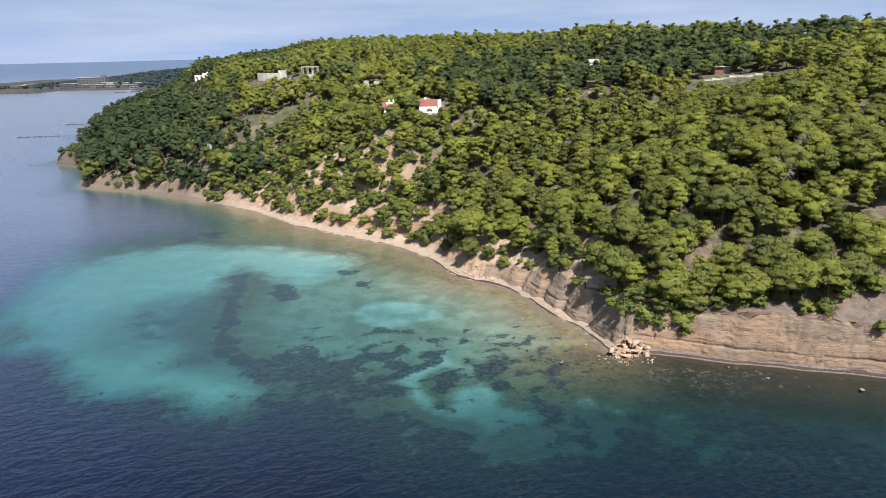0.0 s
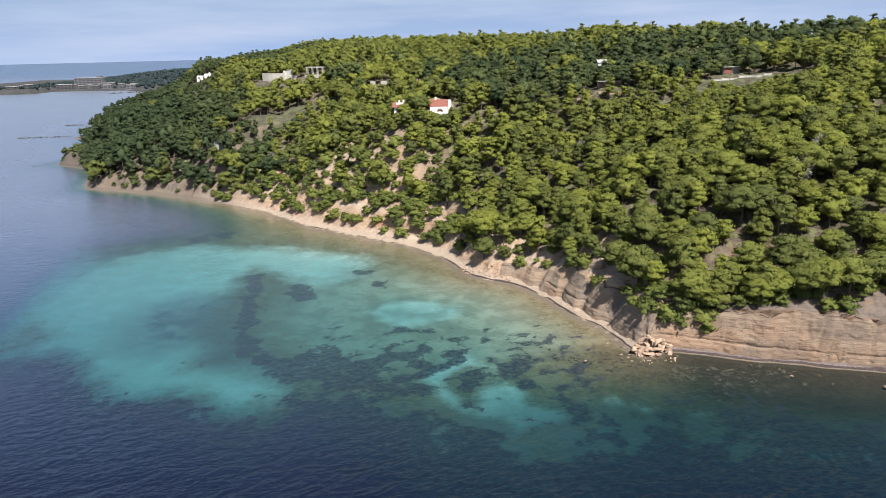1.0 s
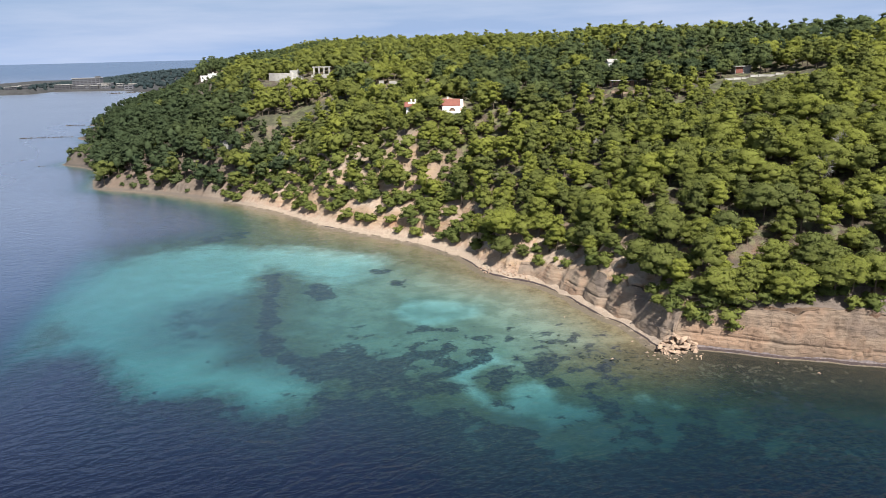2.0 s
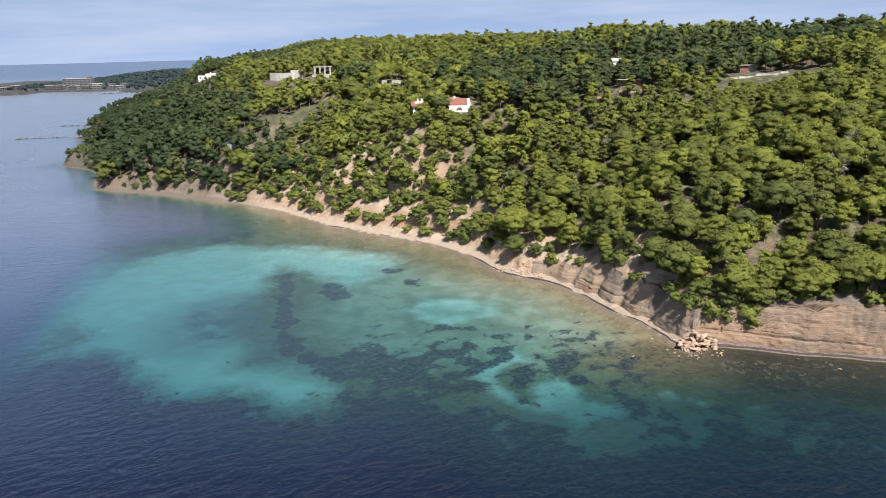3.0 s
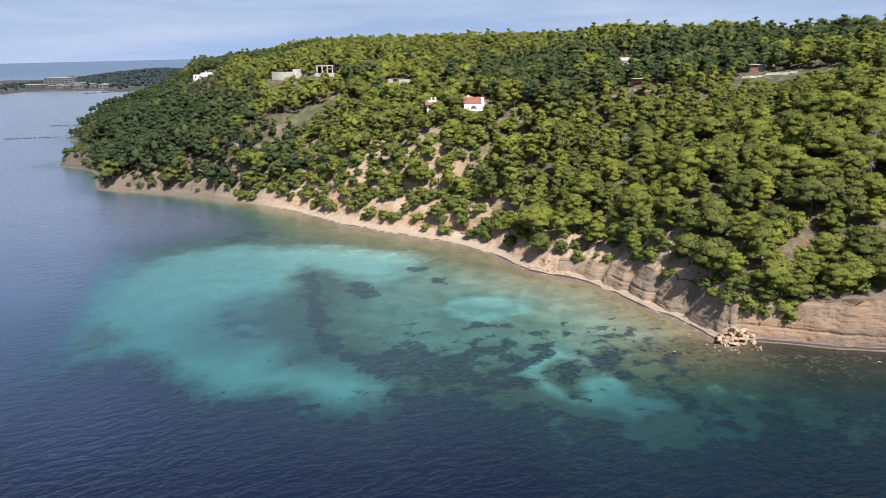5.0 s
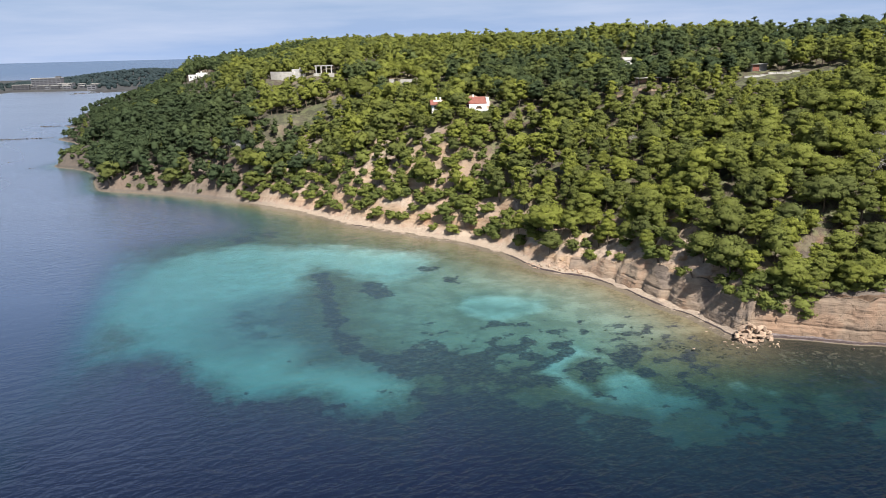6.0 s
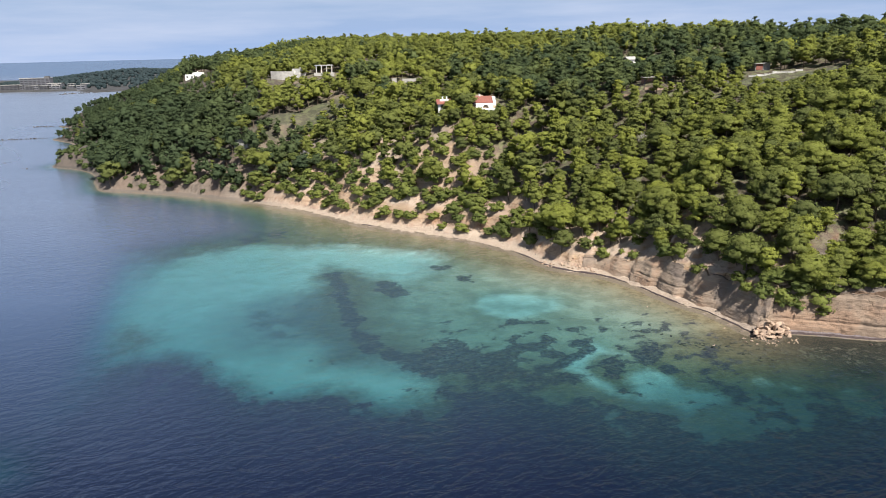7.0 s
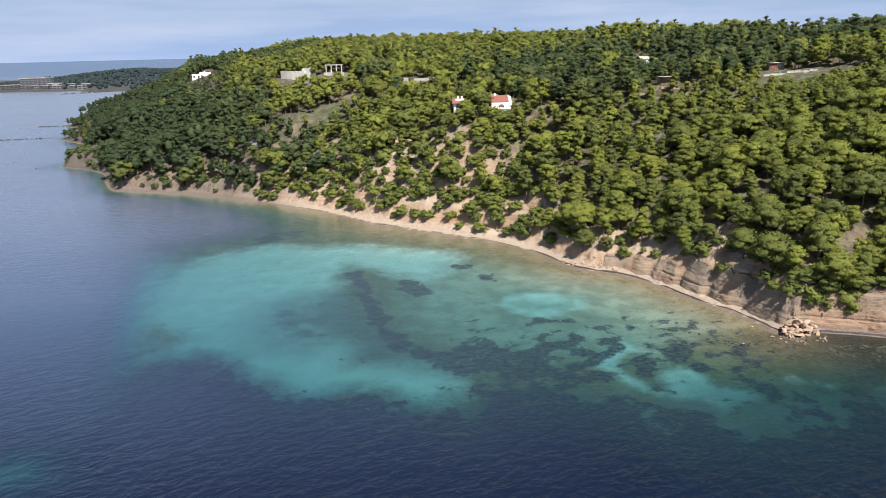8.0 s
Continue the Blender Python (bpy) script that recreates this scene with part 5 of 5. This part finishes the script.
def white_house(name, x, y, z, w, d, h, label, plain=False):
    """A flat-roofed white house with parapet, chimney and dark openings."""
    root = tagged(new(name), label, "house")
    g = min(ground_at(x, y), z) - 1.5
    solid("wall", boxes((x - w / 2, x + w / 2, y, y + d, g, z + h * 0.62)), M_WHITE, root)
    if plain:
        solid("roof", prism(x - w / 2 - 0.3, x + w / 2 + 0.3, y - 0.3, y + d + 0.3, z + h * 0.62 + 0.2, z + h * 0.62 + 1.3), M_GREY, root)
        window(root, x, y - 0.1, z - 0.4, 1.1, 1.0)
        return root
    solid("upper_storey", boxes((x - w * 0.12, x + w * 0.42, y + d * 0.25, y + d, z + h * 0.62, z + h)), M_WHITE, root)
    solid("parapet", boxes((x - w / 2 - 0.1, x + w / 2 + 0.1, y - 0.1, y + 0.15, z + h * 0.62, z + h * 0.62 + 0.4)), M_WHITE, root)
    solid("chimney", boxes((x + w * 0.1, x + w * 0.1 + 0.7, y + d * 0.5, y + d * 0.5 + 0.7, z + h, z + h + 0.9)), M_WHITE, root)
    for k in range(max(2, int(w / 3))):
        window(root, x - w / 2 + (k + 0.5) * w / max(2, int(w / 3)), y - 0.1, z + 0.5, 1.1, h * 0.3)
    return root


villa()
curved_wall()
pergola()
white_house("white_house", -176, 535, 43.2, 13, 8, 4.0, "flat-roofed white house half hidden by dark pines")
white_house("white_house", 61.3, 297, 52.3, 3.6, 5, 2.0, "small white house showing between tall pines on the crest", True)

bank = tagged(new("garden_wall"), "low pale garden wall below a dug bank", "wall")
solid("wall", boxes((-33, -19, 345.0, 345.4, 42.5, 46.4), (-38.0, -35.6, 346.6, 347.0, 42.0, 46.6)), M_GREY, bank)

terrace = tagged(new("terrace_wall"), "short pale terrace wall on the slope", "wall")
solid("wall", boxes((-109.0, -102.0, 319.4, 319.8, 18.0, 23.0), (-109.3, -101.7, 319.3, 319.9, 23.0, 23.2)), M_GREY, terrace)


def parapet(name, a, b, n, high, mat, label):
    """A low roadside wall in lengths that follow the ground."""
    root = tagged(new(name), label, "wall")
    a, b = Vector(a), Vector(b)
    for i in range(n):
        p, q = a.lerp(b, i / n), a.lerp(b, (i + 0.93) / n)
        gap = boxes((0, (q - p).length, -0.2, 0.2, -1.6, high), (-0.04, (q - p).length + 0.04, -0.26, 0.26, high, high + 0.12))
        ob = solid("wall_length", gap, mat, root)
        ob.matrix_basis = Matrix.Translation((p.x, p.y, ground_at(p.x, p.y))) @ Matrix.Rotation(math.atan2(q.y - p.y, q.x - p.x), 4, "Z")
    return root


parapet("road_parapet", (92, 258, 0), (113, 258, 0), 7, 0.65, M_PARAPET, "low white parapet beside the road on the hill")
parapet("road_wall", (42, 249, 0), (60, 247, 0), 5, 0.7, M_STONE, "low pale wall beside the road under pines")

kiosk = tagged(new("roadside_kiosk"), "small roadside building with a red front under pines", "building")
kz = ground_at(102, 268)
solid("wall", boxes((99.2, 105, 267, 271, kz - 1, kz + 2.4)), M_GREY, kiosk)
solid("front", boxes((99.4, 102.0, 266.85, 267.0, kz, kz + 2.3)), M_ROOF, kiosk, "red painted front")
solid("roof", boxes((98.8, 105.4, 266.2, 271.4, kz + 2.4, kz + 2.6)), M_GREY, kiosk)
shelter = tagged(new("roadside_shelter"), "dark open shelter with a pink wall by the road", "shelter")
kz = ground_at(54, 251)
solid("wall", boxes((49.8, 58.2, 253.0, 253.4, kz - 0.5, kz + 2.2)), painted("pink_render", (0.5, 0.3, 0.24)), shelter)
solid("roof", boxes((49.4, 58.6, 250.2, 253.8, kz + 2.2, kz + 2.4)), M_GREY, shelter)
for x in (50, 54, 58):
    solid("post", boxes((x - 0.1, x + 0.1, 250.4, 250.6, kz - 0.5, kz + 2.2)), M_DARK, shelter)


# ---- rocks, driftwood and wrack on the shore ----
def rock_mesh(seed, sx, sy, sz, flat=0.0):
    """A broken block: a rough lump cut by a few planes."""
    rng = np.random.default_rng(seed)
    bm = bmesh.new()
    bmesh.ops.create_icosphere(bm, subdivisions=2, radius=1)
    for _ in range(9):
        n = Vector(rng.normal(size=3)).normalized()
        k = rng.uniform(0.28, 0.62)
        for v in bm.verts:
            d = v.co.dot(n) - k
            if d > 0:
                v.co -= n * d
    for v in bm.verts:
        v.co = Vector((v.co.x * sx, v.co.y * sy, v.co.z * sz)) * (1 + 0.015 * rng.normal())
    me = bpy.data.meshes.new("rock")
    bm.to_mesh(me)
    bm.free()
    return me


M_WET = painted("wet_dark_stone", (0.10, 0.085, 0.07), 0.5, 0.2, 2.0)
M_PALE = painted("bleached_wood", (0.62, 0.58, 0.52), 0.8, 0.1, 3.0)
M_WRACK = painted("dead_seagrass", (0.085, 0.062, 0.060), 1.0, 0.25, 2.5)
ROCKS = [rock_mesh(700 + i, *d) for i, d in enumerate(((1, 0.8, 0.7), (1, 0.7, 0.5), (0.9, 1, 0.6), (1, 0.6, 0.8), (1, 0.9, 0.35)))]
ROCKS_WET = []
for me in ROCKS:
    w = me.copy()
    me.materials.append(M_STONE)
    w.materials.append(M_WET)
    ROCKS_WET.append(w)
ROCKS_SLAB = ROCKS[4].copy()
ROCKS_SLAB.materials.clear()
ROCKS_SLAB.materials.append(painted("algae_brown_stone", (0.088, 0.074, 0.050), 0.9, 0.35, 0.35))
rng = np.random.default_rng(31)


def rock(x, y, z, r, k, wet=False, label="", group="", tilt=0.4):
    ob = new("rock", (ROCKS_WET if wet else ROCKS)[k % 5])
    ob.matrix_basis = Matrix.Translation((x, y, z)) @ Euler((rng.uniform(-tilt, tilt), rng.uniform(-tilt, tilt), rng.uniform(0, 6.28))).to_matrix().to_4x4() @ Matrix.Scale(r, 4)
    return tagged(ob, label, "rock", group)


# the fallen blocks at the foot of the corner
for i in range(34):
    a, d = rng.uniform(0, 6.28), 3.4 * math.sqrt(rng.uniform())
    x, y = 36.2 + 1.25 * d * math.cos(a), 131.9 + 0.62 * d * math.sin(a)
    up = max(0.0, 3.2 - 0.95 * d) * rng.uniform(0.35, 1.0) + 0.35 * max(0.0, y - 131.0)
    rock(x, y, max(ground_at(x, y) * 0.4, 0.0) + up, rng.uniform(0.75, 1.6) * (1.25 if d < 1.8 else 0.9), i, label="large pale fallen sandstone block at the cliff foot", group="fallen blocks")
for i in range(60):
    a, r = rng.uniform(0, 6.28), rng.uniform(0.5, 4.6)
    x, y = 35.4 + r * math.cos(a) * 1.3, 130.4 + r * math.sin(a) * 0.8
    rock(x, y, max(ground_at(x, y), -0.25) + 0.05, rng.uniform(0.18, 0.5), i, label="small pale broken stone in the rockfall", group="rockfall stones")
rock(73.1, 114.5, 0.1, 0.75, 4, label="pale boulder standing in the shallows", group="shore boulders")
for x, y, r in ((58.8, 119.9, 0.5), (53.3, 124.6, 0.6), (22.3, 128.6, 0.55), (28.5, 137.0, 0.3), (17.0, 152.0, 0.35), (-12, 207, 0.3), (-30, 222, 0.35)):
    rock(x, y, 0.02, r, int(r * 20), label="single stone breaking the water surface", group="shore boulders")
# stony shallows off the corner: flat slabs just under the surface, thinning out to the sea
for i in range(285):
    x = 38 + rng.normal() * 13
    y = 121.2 + rng.normal() * 3.4 + max(0, 36 - x) * 0.7
    if float(shore_distance(np.array([x]), np.array([y]))[0][0]) > -1.5:
        continue
    ob = rock(x, y, ground_at(x, y) + rng.uniform(-0.04, 0.05), 1.0, 4, False, "flat brown slab lying under shallow water", "slabs in the shallows", 0.1)
    ob.data, ob.name = ROCKS_SLAB, "flat_stone"
    wide = rng.uniform(0.3, 0.8)
    ob.scale = (wide, wide * rng.uniform(0.8, 1.1), 0.3)
# pebbly foot of the shore
for i in range(170):
    k = int(rng.integers(0, len(LINE) - 1))
    p = LINE[k] + (LINE[k + 1] - LINE[k]) * rng.uniform()
    if not (-110 < p[0] < 85):
        continue
    x, y = p[0] + rng.uniform(-0.8, 2.2), p[1] + rng.uniform(-0.6, 1.8)
    rock(x, y, max(ground_at(x, y), -0.1), rng.uniform(0.12, 0.36), i, bool(rng.uniform() < 0.4), "small stone at the water's edge", "stones along the waterline")


# a bar of bleached stones in the small cove
for i in range(80):
    t = rng.uniform()
    x, y = -1.5 + 15.5 * t + rng.normal() * 0.7, 191.0 - 13.5 * t + rng.normal() * 0.7
    if float(shore_distance(np.array([x]), np.array([y]))[0][0]) > -0.6:
        rock(x, y, max(ground_at(x, y), 0.0) + 0.08, rng.uniform(0.2, 0.62), i, False, "bleached pale stone on the cove beach", "bleached stones in the cove")


def wrack():
    """A bank of dead seagrass along the waterline: a low ribbon with a cut edge."""
    g = np.arange(60.0, 470.0, 0.7)
    cum = SEG_S
    cx, cy = np.interp(g, cum, LINE[:, 0]), np.interp(g, cum, LINE[:, 1])
    tx, ty = np.gradient(cx), np.gradient(cy)
    ln3 = np.hypot(tx, ty)
    nx, ny = ty / ln3, -tx / ln3
    inside = shore_distance(cx + nx, cy + ny)[0] > 0
    nx, ny = np.where(inside, nx, -nx), np.where(inside, ny, -ny)
    wide = np.clip(np.where(cx < -4, 0.0, 0.22) + 1.2 * fbm(g, g * 0, 9, 4, 161), np.where(cx > 30, 0.28, 0.0), 0.75)
    away = np.full(g.shape, 4.0)
    for o in np.arange(4.0, -4.0, -0.1):
        away = np.where(height(cx + nx * o, cy + ny * o) > 0.06, o, away)
    rows = []
    for u, z in ((-0.25, -0.15), (0.0, 0.26), (0.5, 0.36), (1.0, 0.30), (1.25, 0.05)):
        o = away + 0.1 + u * wide + 0.3 * fbm(g, g * 0 + u * 7, 1.6, 3, 171)
        x, y = cx + nx * o, cy + ny * o
        rows.append(np.stack([x, y, np.maximum(height(x, y), 0) + z * 0.6 * np.clip(wide * 2, 0, 1) + 0.06 * fbm(x, y, 0.8, 2, 181) - 0.03 * (wide < 0.05)], -1))
    v = np.stack(rows, 0)
    ok = np.arange(len(g) - 1)
    f = grid_faces(len(g), 5)
    return sheet("wrack", v.reshape(-1, 3), f, M_WRACK)


tagged(new("seagrass_wrack", wrack()), "dark bank of dead seagrass along the waterline", "seaweed", kind="stuff")


def limb(bm, pts, rads, sides=6):
    rings = []
    for p, r in zip(pts, rads):
        rings.append([bm.verts.new((p[0], p[1] + r * math.cos(6.283 * j / sides), p[2] + r * math.sin(6.283 * j / sides))) for j in range(sides)])
    for a, b in zip(rings, rings[1:]):
        for j in range(sides):
            bm.faces.new((a[j], a[(j + 1) % sides], b[(j + 1) % sides], b[j]))


bm = bmesh.new()
limb(bm, ((61.0, 126.7, 0.9), (62.4, 126.3, 0.75), (63.8, 126.1, 0.8), (65.0, 126.2, 1.3)), (0.10, 0.17, 0.14, 0.05))
limb(bm, ((62.2, 126.3, 0.8), (62.9, 126.5, 1.2), (64.3, 126.7, 1.5)), (0.12, 0.09, 0.03))
limb(bm, ((61.4, 126.6, 0.85), (61.2, 126.4, 1.5), (61.0, 126.4, 1.9)), (0.08, 0.06, 0.03))
tagged(solid("driftwood", bm, M_PALE), "bleached forked driftwood branch on the shore", "driftwood")


def dead_tree(x, y, size, seed):
    """A bare grey tree: a leaning trunk, limbs and a haze of fine dead twigs."""
    root = tagged(new("dead_tree"), "dead leafless grey tree among green pines", "tree")
    tv, tf = trunk_mesh(seed, 5.0, 0.14, 9)
    part("trunk", sheet("trunk", tv, tf, M_DEAD), root)
    r = np.random.default_rng(seed)
    n = 420
    d = r.normal(size=(n, 3))
    d /= np.linalg.norm(d, axis=1)[:, None]
    p = d * r.uniform(0.5, 1.0, (n, 1)) * np.array([1.9, 1.9, 1.9]) + np.array([0, 0, 4.2])
    q = p + d * np.array([0.5, 0.5, 0.7]) + r.normal(size=(n, 3)) * 0.15
    o = np.cross(d, r.normal(size=(n, 3)))
    o = o / np.linalg.norm(o, axis=1)[:, None] * 0.05
    v = np.stack([p - o, p + o, q], 1).reshape(-1, 3)
    part("twigs", sheet("twigs", v, np.arange(len(v)).reshape(-1, 3), M_DEAD, None, False), root)["kind"] = "stuff"
    root.matrix_basis = Matrix.Translation((x, y, ground_at(x, y) - 0.2)) @ Matrix.Rotation(seed, 4, "Z")
    root.scale = (size,) * 3


M_DEAD = painted("dead_grey_wood", (0.36, 0.33, 0.32), 0.9, 0.15, 3.0)
DEAD = ((76.0, 158.5, 1.25), (84.0, 165.2, 1.25), (38, 216, 0.9), (-76, 296, 1.0), (34, 158, 0.6))
for i, (x, y, sz) in enumerate(DEAD):
    dead_tree(x, y, sz, 800 + i)

# ---- far shore ----
def far_height(x, y):
    coast = 1395 + 25 * np.sin(x / 40.0) * 0.3 + 60 * fbm(x, y * 0, 150, 3, 191) - np.clip((x + 600) / 60, 0, 1) * 60
    coast = np.where(x < -745, 1318 + 15 * fbm(x, y * 0, 40, 2, 195), coast)
    d = y - coast
    z = np.clip(d / 12, -1, 1) * 3.0
    z = z + np.where(x < -748, np.clip(d / 10, 0, 1) * 5.5 * np.clip((1400 - y) / 20, 0, 1), 0)
    z = z + 22 * np.exp(-((x + 640) / 150) ** 2 - ((y - 1760) / 170) ** 2) + 16 * np.exp(-((x + 420) / 150) ** 2 - ((y - 1700) / 200) ** 2)
    return np.where(d > 0, z + fbm(x, y, 60, 3, 197) * 3 * np.clip(d / 60, 0, 1), -2.0)


fx, fy = np.meshgrid(np.arange(-1150, -150, 9.0), np.arange(1285, 2100, 9.0))
fz = far_height(fx, fy)
# leaves and ground carry the distance haze as a blue-grey cast
M_FARWOOD = foliage("hazed_wood_leaves", (0.044, 0.066, 0.072), (0.066, 0.088, 0.092), (0.04, 0.056, 0.06), 0.2)
M_FAR = painted("hazed_coastal_ground", (0.055, 0.055, 0.056), 1.0, 0.2, 0.05)
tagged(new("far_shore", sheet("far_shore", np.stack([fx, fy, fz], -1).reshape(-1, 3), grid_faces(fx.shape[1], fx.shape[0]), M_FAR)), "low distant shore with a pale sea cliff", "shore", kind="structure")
rng = np.random.default_rng(41)
wx_, wy_ = rng.uniform(-900, -200, 5200), rng.uniform(1330, 2000, 5200)
wz_ = far_height(wx_, wy_)
keep = (wz_ > 2.5) & ((wy_ > 1475) | (rng.uniform(size=5200) < 0.3)) & ((wz_ > 5) | (rng.uniform(size=5200) < 0.3))
cv, cf, ct, n0 = [], [], [], 0
for x, y, z in zip(wx_[keep], wy_[keep], wz_[keep]):
    r = rng.uniform(2.6, 4.6)
    lump = ICO_V * rng.uniform(0.75, 1.2, (len(ICO_V), 1)) * np.array([r * 1.15, r * 1.15, r]) + np.array([x, y, z + r * 0.7])
    cv.append(lump)
    cf.append(ICO_F + n0)
    ct.append(np.full(len(lump), rng.uniform()))
    n0 += len(lump)
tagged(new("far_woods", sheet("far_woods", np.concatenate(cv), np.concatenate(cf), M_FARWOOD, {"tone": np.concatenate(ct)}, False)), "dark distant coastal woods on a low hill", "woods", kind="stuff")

# town walls dimmed and blued in colour for the distance haze
M_TOWN = [painted("hazed_render_a", (0.135, 0.135, 0.15)), painted("hazed_render_b", (0.095, 0.093, 0.10)), painted("hazed_render_c", (0.18, 0.18, 0.195))]


def block(name, x, y, w, d, h, storeys, mat, label, cat="building"):
    """A building in storeys: slabs that stand proud and recessed dark bands of openings between piers."""
    root = tagged(new(name), label, cat)
    z = float(far_height(np.array([float(x)]), np.array([float(y)]))[0])
    solid("wall", boxes((x - w / 2, x + w / 2, y, y + d, z - 2, z + h)), mat, root)
    solid("roof", boxes((x - w / 2 - 0.5, x + w / 2 + 0.5, y - 0.5, y + d + 0.5, z + h, z + h + 0.6)), M_GREY, root)
    step = h / storeys
    for k in range(storeys):
        bays = max(2, int(w / 7))
        for b in range(bays):
            bx0 = x - w / 2 + (b + 0.14) * w / bays
            solid("window", boxes((bx0, bx0 + w / bays * 0.72, y - 0.12, y + 0.2, z + k * step + step * 0.22, z + k * step + step * 0.78)), M_DARK, root)
    return root


hotel = block("hotel", -692, 1430, 54, 16, 20, 6, M_TOWN[0], "large pale six-storey seaside hotel block", "hotel")
solid("lift_tower", boxes((-676, -668, 1436, 1444, 18, 27)), M_TOWN[1], hotel)
block("hotel_wing", -655, 1424, 26, 14, 10, 3, M_TOWN[2], "pale three-storey hotel wing by the water", "hotel")
block("hotel_wing", -735, 1420, 30, 14, 9, 3, M_TOWN[1], "brownish low hotel wing by the water", "hotel")
for i in range(24):
    x = rng.uniform(-800, -560)
    y = 1395 + rng.uniform(12, 60) if x > -745 else 1330 + rng.uniform(5, 40)
    if x > -600:
        y -= 45
    block("seaside_house", x, y, rng.uniform(8, 16), 8, rng.uniform(4, 8), 2, M_TOWN[i % 3], "small pale house on the distant shore", "house")


def rock_line(name, a, b, gap, r, label):
    root = tagged(new(name), label, "jetty")
    a, b = Vector(a), Vector(b)
    n = int((b - a).length / gap)
    for i in range(n + 1):
        p = a.lerp(b, i / n)
        if rng.uniform() < 0.12:
            continue
        ob = new("stone", ROCKS_WET[i % 5])
        ob.parent = root
        ob.matrix_basis = Matrix.Translation((p.x + rng.uniform(-0.6, 0.6), p.y + rng.uniform(-0.6, 0.6), 0.15)) @ Matrix.Rotation(rng.uniform(0, 6), 4, "Z") @ Matrix.Scale(r * rng.uniform(0.6, 1.2), 4)


rock_line("stone_jetty", (-341, 568, 0), (-303, 574, 0), 1.1, 1.2, "low dark stone jetty lying in the sea")
rock_line("stone_jetty", (-356, 673, 0), (-330, 676, 0), 1.2, 1.2, "short low dark stone jetty in the sea")
rock_line("stone_jetty", (-582, 1272, 0), (-520, 1330, 0), 2.5, 3.2, "long low breakwater off the distant shore")
for x, y in ((-243, 413), (-246, 415), (-240, 412), (-268, 440)):
    rock(x, y, 0.0, 0.7, int(-x), True, "dark reef rock breaking the surface off the headland", "reef rocks")
